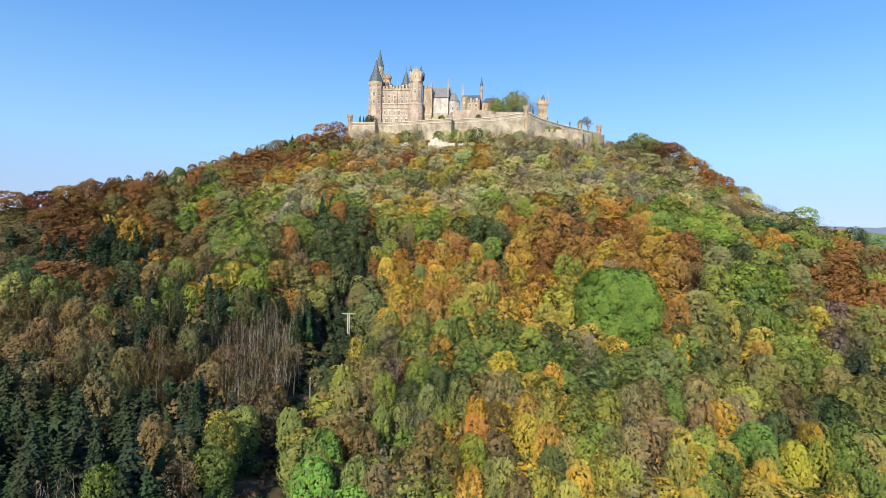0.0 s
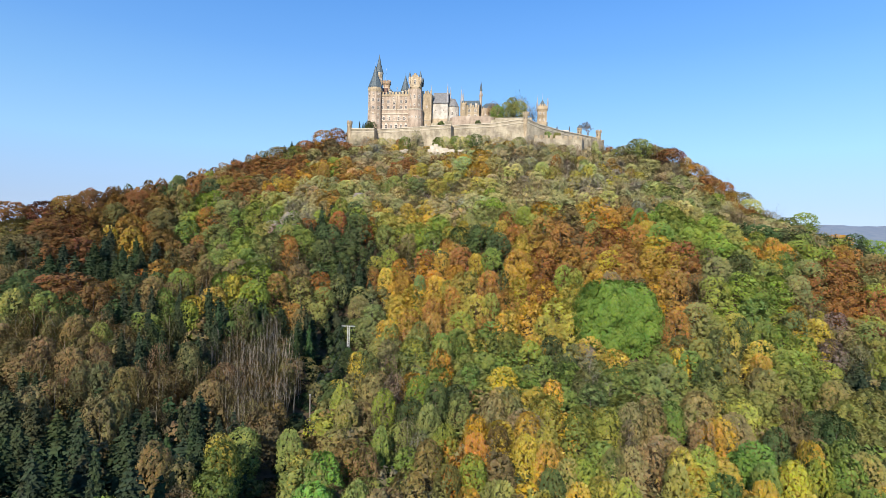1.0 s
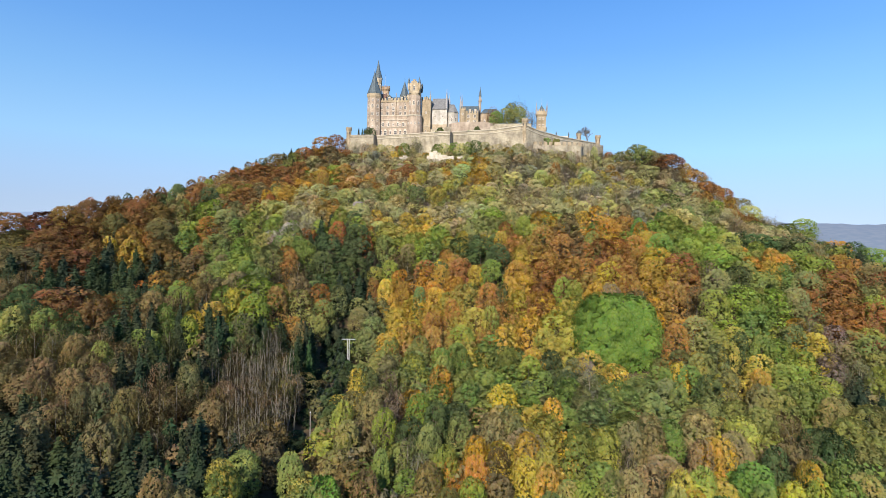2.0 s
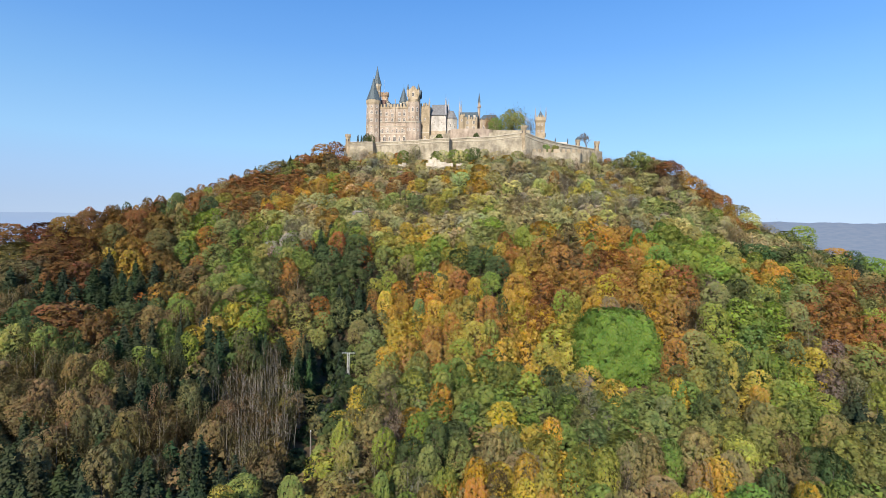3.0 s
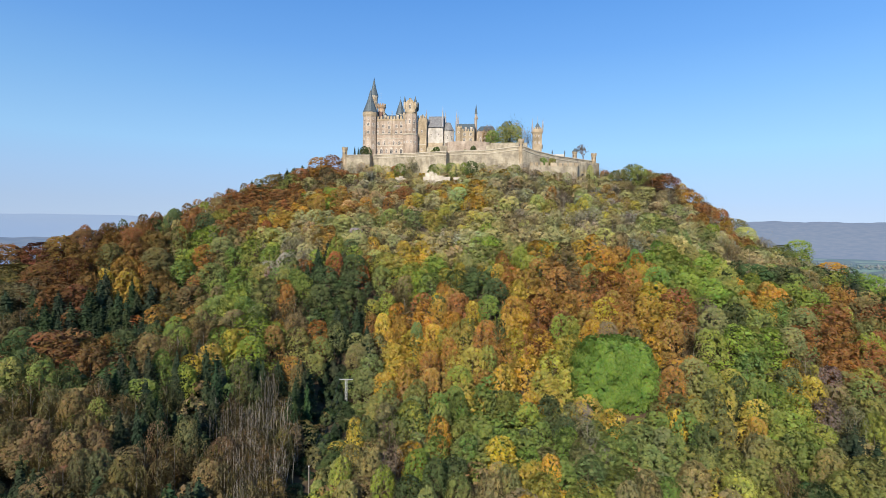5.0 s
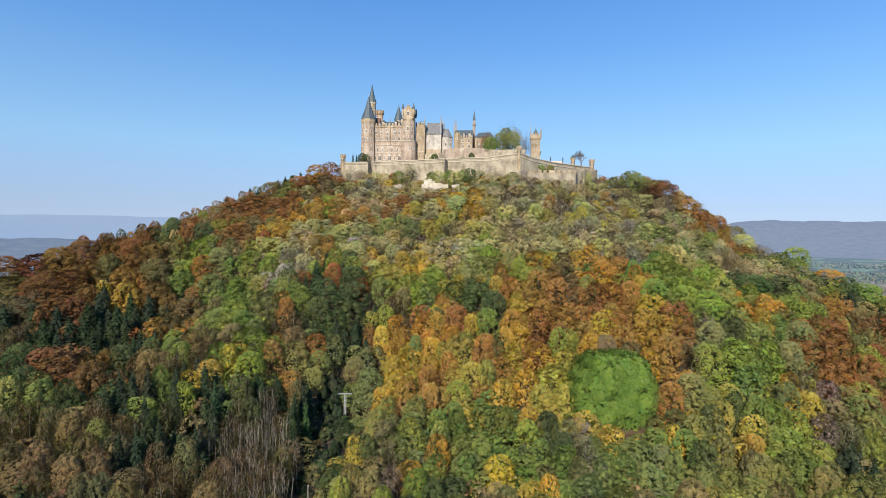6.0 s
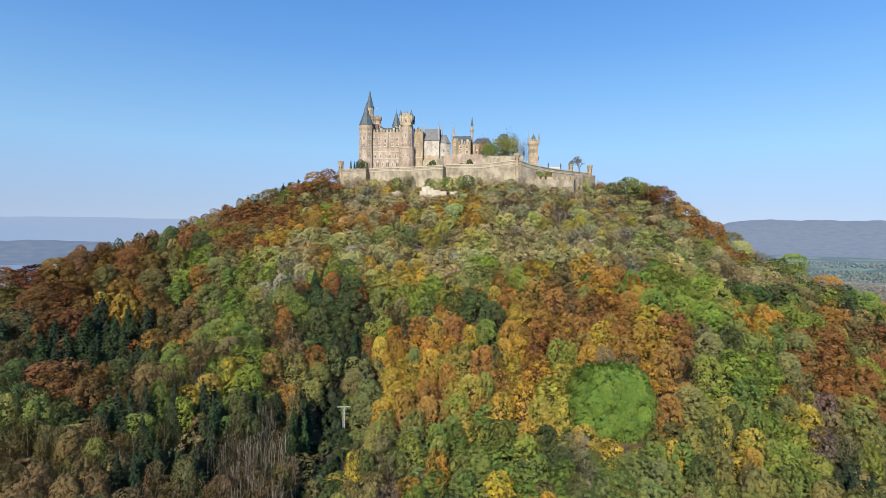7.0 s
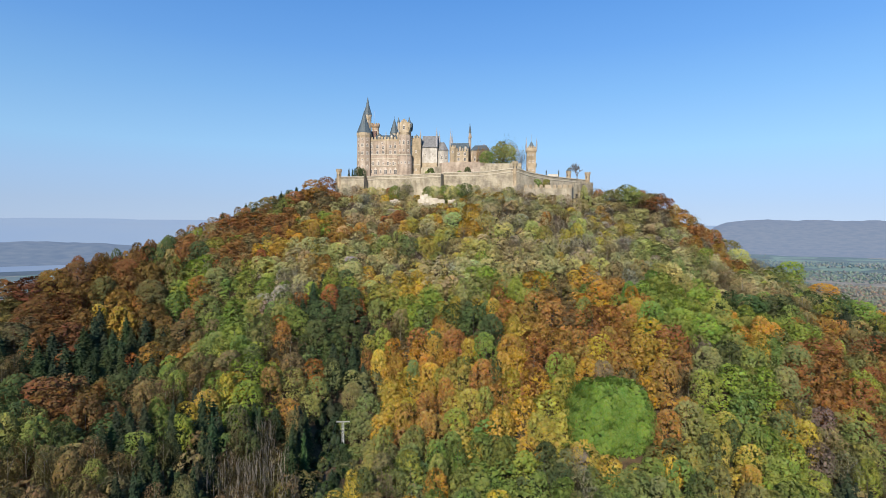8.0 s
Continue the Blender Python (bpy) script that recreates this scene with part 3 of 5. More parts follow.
red = thing("round_tower", 13.1, 39, 0, "round reddish tower with battlements and a bare flagpole", "tower")
bm = bmesh.new()
prism(bm, 16, 2.4, 2.4, 65, 102.5)
prism(bm, 16, 2.4, 2.95, 102.5, 103.6)
prism(bm, 16, 2.95, 2.95, 103.6, 105)
part("shaft", bm, REDSTONE, red)
part("battlement", ring_merlons(bmesh.new(), 10, 2.9, 105, 0, 0.9), REDSTONE, red)
part("flagpole", prism(bmesh.new(), 5, 0.09, 0.06, 104.5, 114.5, -0.6, 0), METAL, red, "thin white flagpole")
face_windows(red, 8, 2.5, 0, 99.5, "small")

hall = thing("palace_wing", 12.4, 22, 0, "broad sandstone palace wing with battlements and rows of windows", "building")
W = 21.0
bm = box(bmesh.new(), 0, W, 0, 16, 63, 92.3)
part("wall", bm, PINKSTONE, hall)
bm = bmesh.new()
merlons(bm, (0, -0.25), (W, -0.25), 92.5, 1.25, 1.05, 1.5, 0.7)
box(bm, 0, W, -0.28, 0.5, 91.2, 92.4)
part("battlement", bm, SANDSTONE, hall)
for zz in (74.6, 79.4, 82.2):
    part("string_course", box(bmesh.new(), -0.02, W, -0.3, 0.1, zz, zz + 0.4), DRESSED, hall, "projecting pale stone band")
part("roof", gable(bmesh.new(), 1, W - 1, 2, 15, 92, 96.4, "x", 3), SLATE, hall, "low slate roof behind the battlements")
part("gable_roof", gable(bmesh.new(), -1.5, 2.8, 6, 18, 90, 99.8, "x", 0), BROWNROOF, hall, "steep brown tiled roof")
for x in (7.2, 15.6):
    dormer = part("dormer", box(bmesh.new(), x - 0.75, x + 0.75, 1.6, 6.5, 92, 95.2), PLASTER, hall, "small white dormer")
    part("dormer_roof", gable(bmesh.new(), x - 1.0, x + 1.0, 1.4, 7.5, 95.2, 96.6, "y", 0), SLATE, dormer)
for x, y in ((4.2, 10), (18.2, 9)):
    part("chimney", box(bmesh.new(), x - 0.5, x + 0.5, y - 0.5, y + 0.5, 93, 98.2), SANDSTONE, hall, "square stone chimney")
for x in (2.4, 6.4, 10.4, 15.2, 18.4):
    window(hall, "wide", x, 0, 86.7 if x != 10.4 else 85.9)
    window(hall, "wide", x, 0, 83.0)
    window(hall, "small", x, 0, 76)
for x in (2.4, 9.6, 18.4):
    window(hall, "small", x, 0, 89.2)
for x in (3.6, 7.2, 13.5, 17.2):
    window(hall, "tall", x, 0, 75.4)
for x in (5.2, 12.0, 18.6):
    window(hall, "door", x, 0, 69.6)
for x in (2.2, 8.6, 15.3):
    window(hall, "tall", x, 0, 70.2)
part("downpipe", prism(bmesh.new(), 6, 0.22, 0.22, 80, 97.2, 12.2, -0.35), SANDSTONE, hall, "thin stone pilaster rising over the roof")

cone = thing("cone_turret", 27.3, 35, 0, "stair turret with a sharp slate cone", "tower")
part("shaft", prism(bmesh.new(), 8, 2.7, 2.7, 65, 97.6, 0, 0, T8), SANDSTONE, cone)
part("cornice", prism(bmesh.new(), 8, 2.8, 3.2, 96.6, 97.9, 0, 0, T8), DRESSED, cone)
bm = prism(bmesh.new(), 8, 3.3, 0, 97.9, 108.6, 0, 0, T8)
prism(bm, 4, 0.1, 0.05, 108, 110.4)
part("roof", bm, SLATE, cone, "sharp dark slate cone")

keep = thing("gabled_tower", 37.4, 21, 0, "rounded sandstone tower crowned by a stepped gable", "tower")
bm = bmesh.new()
prism(bm, 12, 5.2, 4.9, 63, 81.2)
part("base", bm, PINKSTONE, keep, "rounded battered tower base")
bm = bmesh.new()
prism(bm, 12, 5.1, 5.3, 81.2, 82.0)
part("ledge", bm, DRESSED, keep, "projecting stone ledge")
bm = bmesh.new()
prism(bm, 8, 4.15, 4.05, 82, 95.5, 0, 0, T8)
part("shaft", bm, PINKSTONE, keep)
bm = bmesh.new()
prism(bm, 8, 4.1, 4.3, 94.6, 96, 0, 0, T8)
box(bm, -3.5, 3.5, -3.6, 3.3, 96, 101)
part("belfry", bm, SANDSTONE, keep)
bm = bmesh.new()
for x0, x1, zz in ((-3.5, 3.5, 101.6), (-2.7, 2.7, 102.6), (-1.8, 1.8, 103.7), (-0.8, 0.8, 104.7)):
    box(bm, x0, x1, -3.63 - (zz - 101) * 0.004, -2.9, 100.9, zz)
part("stepped_gable", bm, SANDSTONE, keep, "stepped stone gable")
part("roof", gable(bmesh.new(), -3.3, 3.3, -2.9, 3.1, 101, 103.6, "y", 0), SLATE, keep)
for x, y, zt in ((-3.5, -3.5, 106), (3.5, -3.5, 106), (3.9, 3.0, 104), (-3.7, 3.0, 104)):
    bm = prism(bmesh.new(), 6, 0.8, 0.8, 99, 102.2, x, y)
    prism(bm, 6, 0.5, 0.8, 97.6, 99, x, y)
    prism(bm, 6, 0.95, 0, 102.2, zt, x, y)
    part("bartizan", bm, SLATE if y > 0 else SANDSTONE, keep)
    if y < 0:
        part("bartizan_roof", prism(bmesh.new(), 6, 1.0, 0, 102.25, zt + 0.3, x, y), SLATE, keep, "small pointed slate cap")
window(keep, "tall", 0, -3.64, 98)
face_windows(keep, 8, 4.12, T8, 88.5, "tall")
face_windows(keep, 8, 4.15, T8, 84, "small")
face_windows(keep, 12, 5.0, 0, 76, "small")

side = thing("side_wing", 41.1, 24, 0, "narrow sandstone wing with battlements", "building")
bm = box(bmesh.new(), 0, 6.3, 0, 14, 63, 93.2)
part("wall", bm, SANDSTONE, side)
part("battlement", merlons(bmesh.new(), (0, -0.2), (6.3, -0.2), 93.4, 1.1, 0.9, 1.4), SANDSTONE, side)
part("string_course", box(bmesh.new(), 0, 6.34, -0.25, 0.1, 75.6, 76), DRESSED, side)
part("roof", gable(bmesh.new(), 0.5, 5.8, 1.5, 13.5, 93, 96.2, "y", 1), SLATE, side)
pinnacle(side, 6.0, 0.3, 93, 98, 0.5)
window(side, "small", 3.2, 0, 84)
window(side, "small", 3.2, 0, 72)

chapel = thing("chapel", 47.5, 28, 0, "pale plastered chapel under a steep slate roof", "building")
bm = box(bmesh.new(), 0, 10.3, 0, 13, 66, 87.8)
part("wall", bm, PLASTER, chapel)
part("plinth", box(bmesh.new(), -0.02, 10.32, -0.3, 0.1, 66, 77.6), SANDSTONE, chapel)
bm = gable(bmesh.new(), -0.4, 10.7, -0.6, 13.6, 87.8, 96.2, "x", 0)
part("roof", bm, OLDSLATE, chapel, "steep weathered grey slate roof")
for x in (2.4, 7.6):
    window(chapel, "small", x, 0, 82.5)
pinnacle(chapel, 9.9, 0.6, 87, 101, 0.75)
pinnacle(chapel, 11.2, 5, 86, 98.8, 0.65)

apse = thing("chapel_apse", 60.8, 33, 0, "white polygonal chapel apse with a hipped slate roof", "building")
bm = prism(bmesh.new(), 8, 4.1, 4.1, 66, 86, 0, 0, T8)
part("wall", bm, PLASTER, apse)
part("roof", prism(bmesh.new(), 8, 4.5, 1.4, 86, 91.6, 0, 0, T8), OLDSLATE, apse, "faceted grey slate roof")
face_windows(apse, 8, 4.1, T8, 80, "tall")

house = thing("yellow_wing", 65.7, 33, 0, "yellow sandstone wing with battlements and dormers", "building")
bm = box(bmesh.new(), 0, 12.6, 0, 14, 70, 86)
part("wall", bm, SANDSTONE, house)
bm = merlons(bmesh.new(), (4.4, -0.2), (12.6, -0.2), 86.2, 1.1, 0.9, 1.4)
part("battlement", bm, SANDSTONE, house)
part("corner_bay", prism(bmesh.new(), 8, 2.3, 2.3, 70, 88.6, 2.2, 0.6, T8), SANDSTONE, house, "projecting octagonal bay")
part("battlement", merlons(bmesh.new(), (0.2, -1.4), (4.2, -1.4), 88.5, 0.8, 0.6, 1.0), SANDSTONE, house)
part("roof", gable(bmesh.new(), 0, 12.4, 1.5, 13, 86, 92.2, "x", 0), SLATE, house, "steep dark slate roof")
for x in (6.6, 10.4):
    bm = box(bmesh.new(), x - 0.7, x + 0.7, 2.0, 5, 87, 89.2)
    dormer = part("dormer", bm, PLASTER, house, "small white dormer")
    dr = part("dormer_roof", gable(bmesh.new(), x - 0.95, x + 0.95, 1.8, 6, 89.2, 90.5, "y", 0), SLATE, dormer)
for x in (6.0, 10.2):
    for zz in (79.4, 83):
        window(house, "wide", x, 0, zz)
window(house, "small", 2.2, -1.55, 84.6)
for x, y, zt, r in ((-1.4, 17, 103.4, 0.75), (0.6, 8, 99.4, 0.75), (-0.6, 12, 99, 0.5)):
    pinnacle(house, x, y, 86, zt, r)

needle = thing("needle_spire", 78.3, 44, 0, "thin sandstone stair turret ending in a needle spire", "tower")
bm = prism(bmesh.new(), 6, 1.1, 0.95, 72, 96)
prism(bm, 6, 1.35, 1.35, 96, 96.6)
prism(bm, 6, 0.9, 0.75, 96.6, 99.5)
part("shaft", bm, PINKSTONE, needle)
part("spire", prism(bmesh.new(), 6, 1.0, 0, 99.5, 106.4), SLATE, needle, "needle-thin slate spire")
for k in range(3):
    part("finial", prism(bmesh.new(), 4, 0.2, 0, 96.6, 98.6, 1.1 * math.cos(k * 2.1), 1.1 * math.sin(k * 2.1)), SANDSTONE, needle)

rear = thing("rear_wing", 79.5, 39, 0, "brownish rear wing with stepped buttresses", "building")
part("wall", box(bmesh.new(), 0, 12.5, 0, 12, 70, 87), PINKSTONE, rear)
part("roof", gable(bmesh.new(), -0.3, 12.8, -0.4, 12.4, 87, 91.3, "x", 2.5), SLATE, rear, "grey slate roof")
for x in (1.2, 4.2, 7.2, 10.2):
    part("buttress", gable(box(bmesh.new(), x - 0.4, x + 0.4, -1.3, 0.1, 70, 85.6), x - 0.5, x + 0.5, -1.4, 0.2, 85.6, 87.6, "y", 0), SANDSTONE, rear)
    window(rear, "tall", x + 1.5, 0, 80)

watch = thing("watch_tower", 120.3, 48, 0, "square sandstone watch tower with corner pinnacles", "tower")
bm = box(bmesh.new(), -3.1, 3.1, -3.1, 3.1, 63, 87)
part("shaft", bm, SANDSTONE, watch)
bm = bmesh.new()
prism(bm, 4, 4.4, 5.1, 86.2, 87.4, 0, 0, math.pi / 4)
box(bm, -3.62, 3.62, -3.62, 3.62, 87.4, 89.4)
part("cornice", bm, SANDSTONE, watch, "corbelled top of the tower")
bm = bmesh.new()
for a, b in (((-3.6, -3.6), (3.6, -3.6)), ((3.6, -3.6), (3.6, 3.6)), ((3.6, 3.6), (-3.6, 3.6)), ((-3.6, 3.6), (-3.6, -3.6))):
    merlons(bm, a, b, 89.5, 0.9, 0.8, 1.2)
part("battlement", bm, SANDSTONE, watch)
part("roof", prism(bmesh.new(), 4, 3.6, 0, 89.3, 94.4, 0, 0, math.pi / 4), SLATE, watch, "small dark roof")
for x in (-3.5, 3.5):
    for y in (-3.5, 3.5):
        pinnacle(watch, x, y, 87.5, 95.6, 0.42, 6, 0.45)
part("flagpole", prism(bmesh.new(), 4, 0.12, 0.05, 93.5, 99), METAL, watch)
for zz in (74, 79.5, 84):
    for x in (-1.2, 1.2):
        window(watch, "small", x, -3.1, zz)
lean = part("bay", box(bmesh.new(), 3.1, 3.9, -1, 1, 76.5, 79), SLATE, watch)

hut = thing("guard_hut", 131, 26, 0, "low pale roofed hut behind the bastion", "building")
part("wall", box(bmesh.new(), 0, 5.6, 0, 4, 64.9, 68.3), SANDSTONE, hut)
part("roof", gable(bmesh.new(), -0.3, 5.9, -0.4, 4.4, 68.3, 70, "x", 0), DRESSED, hut, "pale sheet roof")
for u, v in ((129.4, 27), (137.4, 29)):
    post = thing("stone_post", u, v, 0, "slim dark stone post with a pointed cap", "post", group="posts on the bastion")
    bm = prism(bmesh.new(), 6, 0.35, 0.35, 64.9, 71)
    prism(bm, 6, 0.5, 0, 71, 73)
    part("shaft", bm, SLATE, post)

# pale retaining walls on the slope under the bastion
for u0, u1, v, z0, z1 in ((35, 41.5, -12, 49.8, 51.6), (52, 68, -12, 49, 52.4), (53, 60, -10.5, 51, 54.6), (70, 75, -12, 50.4, 51.8)):
    ob = thing("retaining_wall", 0, 0, 0, "pale limestone retaining wall of the approach road", "wall", kind="structure")
    bm = bmesh.new()
    k = 0
    while u0 + k * 2.4 < u1:
        a, b = u0 + k * 2.4, min(u1, u0 + (k + 1) * 2.4)
        top = z1 - 0.9 * abs((a + b) / 2 - (u0 + u1) / 2) / (u1 - u0) * 2 + 0.3 * math.sin(k * 2.1)
        box(bm, a, b - 0.03, v + 0.15 * math.sin(k * 1.7), v + 2.2, z0 - 4, top)
        k += 1
    part("wall_face", bm, PALEROCK, ob)

# ---- the power line in its clearing ----
px, py, ptop = -21.8, 172.6, -26.9
pbase = float(ground(px, py)) - 0.3
mast = new("power_pole")
mast.location = (px, py, 0)
tagged(mast, "grey steel lattice power pole with a crossarm", "power pole")
for sx in (-1, 1):
    for sy in (-1, 1):
        bm = bmesh.new()
        prism(bm, 4, 0.1, 0.09, pbase, ptop, sx * 0.3, sy * 0.26, math.pi / 4)
        part("leg", bm, METAL, mast)
bm = bmesh.new()
steps = int((ptop - pbase) / 1.0)
for k in range(steps):
    z = pbase + 0.4 + k
    for sy in (-0.26, 0.26):
        box(bm, -0.3, 0.3, sy - 0.04, sy + 0.04, z, z + 0.08)
        lo, hi = (-0.28, 0.28) if k % 2 else (0.28, -0.28)
        q = [bm.verts.new(p) for p in ((lo, sy - 0.05, z), (lo, sy - 0.05, z + 0.12), (hi, sy - 0.05, z + 1.1), (hi, sy - 0.05, z + 0.98))]
        bm.faces.new(q)
part("lattice", bm, METAL, mast, "rungs between the legs")
part("crossarm", box(bmesh.new(), -2.2, 2.2, -0.12, 0.12, ptop, ptop + 0.22), METAL, mast, "wide steel crossarm")
for x in (-2.0, 0, 2.0):
    bm = prism(bmesh.new(), 6, 0.1, 0.07, ptop + 0.22, ptop + 0.6, x, 0)
    part("insulator", bm, GLASS, mast)
qx, qy, qtop = -25.2, 129.5, -35.8
qbase = float(ground(qx, qy)) - 0.4
post = new("wooden_pole")
post.location = (qx, qy, 0)
tagged(post, "bare weathered wooden line pole", "power pole")
part("pole", prism(bmesh.new(), 8, 0.2, 0.15, qbase, qtop + 0.2), WOOD, post)
part("cap", prism(bmesh.new(), 8, 0.2, 0.05, qtop + 0.2, qtop + 0.5), METAL, post)
for k, x in enumerate((-2.0, 0, 2.0)):
    bm = bmesh.new()
    a, b = Vector((px + x, py, ptop + 0.6)), Vector((qx + x * 0.4, qy, qtop))
    last = None
    for s in range(9):
        q = s / 8
        p = a.lerp(b, q)
        p.z -= 1.4 * 4 * q * (1 - q)
        ring = [bm.verts.new(p + Vector((0.02 * math.cos(i * 2.1), 0, 0.02 * math.sin(i * 2.1)))) for i in range(3)]
        if last:
            for i in range(3):
                bm.faces.new((last[i], last[(i + 1) % 3], ring[(i + 1) % 3], ring[i]))
        last = ring
    tagged(new("power_cable", mesh_of("power_cable", bm, WIRE)), "thin sagging overhead cable", "cable", "cables of the power line")

# ---- trees ----
COLOURS = {
    "rust": (0.205, 0.1, 0.036), "copper": (0.25, 0.14, 0.038), "orange": (0.335, 0.19, 0.035), "gold": (0.335, 0.235, 0.04), "yellow": (0.285, 0.24, 0.05), "tan": (0.2, 0.162, 0.068),
    "brown": (0.145, 0.113, 0.05), "olive": (0.176, 0.176, 0.053), "yellowgreen": (0.202, 0.212, 0.044), "lime": (0.175, 0.208, 0.04), "green": (0.126, 0.163, 0.04), "brightgreen": (0.132, 0.235, 0.042),
    # paler tans, olives, greys and greens: haze put into the upper wood's colours
    "greygreen": (0.14, 0.158, 0.056), "darkgreen": (0.066, 0.084, 0.033), "grey": (0.175, 0.15, 0.095), "firgreen": (0.04, 0.055, 0.028), "hazetan": (0.33, 0.275, 0.13), "paleolive": (0.29, 0.262, 0.112),
    "palegrey": (0.31, 0.275, 0.19), "paleyellow": (0.31, 0.29, 0.1), "russet": (0.135, 0.07, 0.03), "chestnut": (0.165, 0.095, 0.033), "hazegreen": (0.2, 0.212, 0.064),
}
WORDS = {"rust": "rust-brown", "copper": "copper-brown", "orange": "bright orange", "gold": "golden-orange", "yellow": "pale yellow", "tan": "tan and half bare",
         "brown": "dull brown", "olive": "olive-brown", "yellowgreen": "yellow-green", "lime": "light green", "green": "fresh green", "brightgreen": "vivid green",
         "greygreen": "grey-green", "darkgreen": "dark green", "grey": "grey leafless", "firgreen": "dark blackish-green", "hazetan": "haze-paled tan", "paleolive": "pale olive", "palegrey": "pale grey half-bare", "paleyellow": "pale yellow-green", "russet": "deep russet", "chestnut": "chestnut-brown", "hazegreen": "haze-lightened green"}


def flakes(centres, normals, size, rng, stretch=1.0, soft=None):
    """Leaf clumps: one small tilted triangle at each centre, and the crown's own slope there, by which it is shaded."""
    n = len(centres)
    slope = normals if soft is None else soft * 0.72 + normals * 0.28
    a = np.cross(normals, rng.normal(size=(n, 3)))
    a /= np.linalg.norm(a, axis=1, keepdims=True) + 1e-9
    b = np.cross(normals, a)
    s = size * rng.uniform(0.6, 1.4, (n, 1))
    a, b = a * s * stretch, b * s
    return np.stack([centres - a - b * 0.6, centres + a - b * 0.6, centres + b * 1.15, slope], 1)


def rods(segments):
    """Thin three-sided branches: (start, end, radius, radius)."""
    v, f = [], []
    for p, q, r0, r1 in segments:
        p, q = np.array(p, float), np.array(q, float)
        d = q - p
        a = np.cross(d, (0.3, 0.9, 0.31))
        a /= np.linalg.norm(a) + 1e-9
        b = np.cross(d, a)
        b /= np.linalg.norm(b) + 1e-9
        k = len(v)
        for c, r in ((p, r0), (q, r1)):
            for i in range(3):
                v.append(c + r * (math.cos(i * 2.094) * a + math.sin(i * 2.094) * b))
        f += [(k + i, k + (i + 1) % 3, k + 3 + (i + 1) % 3, k + 3 + i) for i in range(3)]
    return np.array(v), f


def profile(q):
    """A crown's outline from its foot (0) to its top (1), as a share of its radius."""
    return np.where(q > 0.46, np.sqrt(np.clip(1 - np.clip((q - 0.46) / 0.54, 0, 1) ** 2.5, 0, 1)), 0.42 + 0.58 * np.sin(np.clip(q / 0.46, 0, 1) * 1.571))


def broad_crown(rng, R, H, base, lobes, n, leaf, stretch=1.0, depth=0.4, flat=0.95, inside=0.45):
    """An egg-shaped crown whose face breaks into many shallow boughs."""
    k = np.arange(lobes)
    lq = np.clip((k + rng.uniform(0.1, 0.9, lobes)) / lobes, 0, 0.97)
    la = k * 2.4 + rng.uniform(-0.5, 0.5, lobes)
    big = rng.uniform(0.62, 1.38, lobes)
    lean = rng.uniform(-0.28, 0.28, 2) * R

    def face(m, shrink):
        q = rng.uniform(0.0, 1.0, m * 3) ** 0.75   # denser towards the light
        q = q[rng.uniform(0, 1, m * 3) < profile(q) + 0.12]
        a = rng.uniform(0, 2 * np.pi, len(q))
        da = np.abs((a[:, None] - la[None] + np.pi) % (2 * np.pi) - np.pi) * np.maximum(profile(q), 0.25)[:, None] / (0.5 * big)
        dz = (q[:, None] - lq[None]) * (H - base) / R / (0.5 * flat * big)
        d2 = da ** 2 + dz ** 2
        near = d2.argmin(1)
        bump = np.sqrt(np.clip(1 - d2.min(1), 0, 1))
        ok = (bump > 0.3) | (rng.uniform(0, 1, len(q)) < 0.08)
        q, a, bump, near = q[ok][:m], a[ok][:m], bump[ok][:m], near[ok][:m]
        r = R * profile(q) * (1 - depth + 1.2 * depth * bump) * (0.8 + 0.2 * big[near]) * shrink * (1.02 - 0.1 * rng.uniform(0, 1, len(q)) ** 2)
        z = base + (H - base) * q + 0.05 * R * rng.normal(size=len(q))
        p = np.stack([np.cos(a) * r + lean[0] * q, np.sin(a) * r + lean[1] * q, z], 1)
        rl = R * profile(lq[near]) * 0.62
        heart = np.stack([np.cos(la[near]) * rl, np.sin(la[near]) * rl, base + (H - base) * lq[near] - 0.16 * R], 1)
        d = p - heart
        d /= np.linalg.norm(d, axis=1, keepdims=True) + 1e-9
        return p, d
    p, d = face(n, 1.0)
    nrm = d + rng.normal(size=d.shape) * 0.24
    nrm /= np.linalg.norm(nrm, axis=1, keepdims=True)
    out = [flakes(p, nrm, leaf, rng, stretch, d)]
    if inside:
        pi, di = face(int(n * inside), 0.86)
        out.append(flakes(pi, di, leaf * 2.0, rng, 1.0, di))
    cs = [(np.array((math.cos(la[i]) * R * 0.55, math.sin(la[i]) * R * 0.55, base + (H - base) * lq[i])), R * 0.3) for i in range(lobes)]
    return np.concatenate(out), cs


def limbs(cs, H, base, r):
    seg = [((0, 0, -0.8), (0, 0, base * 0.9), r, r * 0.75), ((0, 0, base * 0.9), (0.1, 0, H * 0.78), r * 0.75, r * 0.2)]
    for c, rr in cs[1:]:
        z = max(base * 0.7, c[2] - rr - 0.25 * H)
        seg.append(((0, 0, z), tuple(c), r * 0.4, r * 0.12))
    return rods(seg)


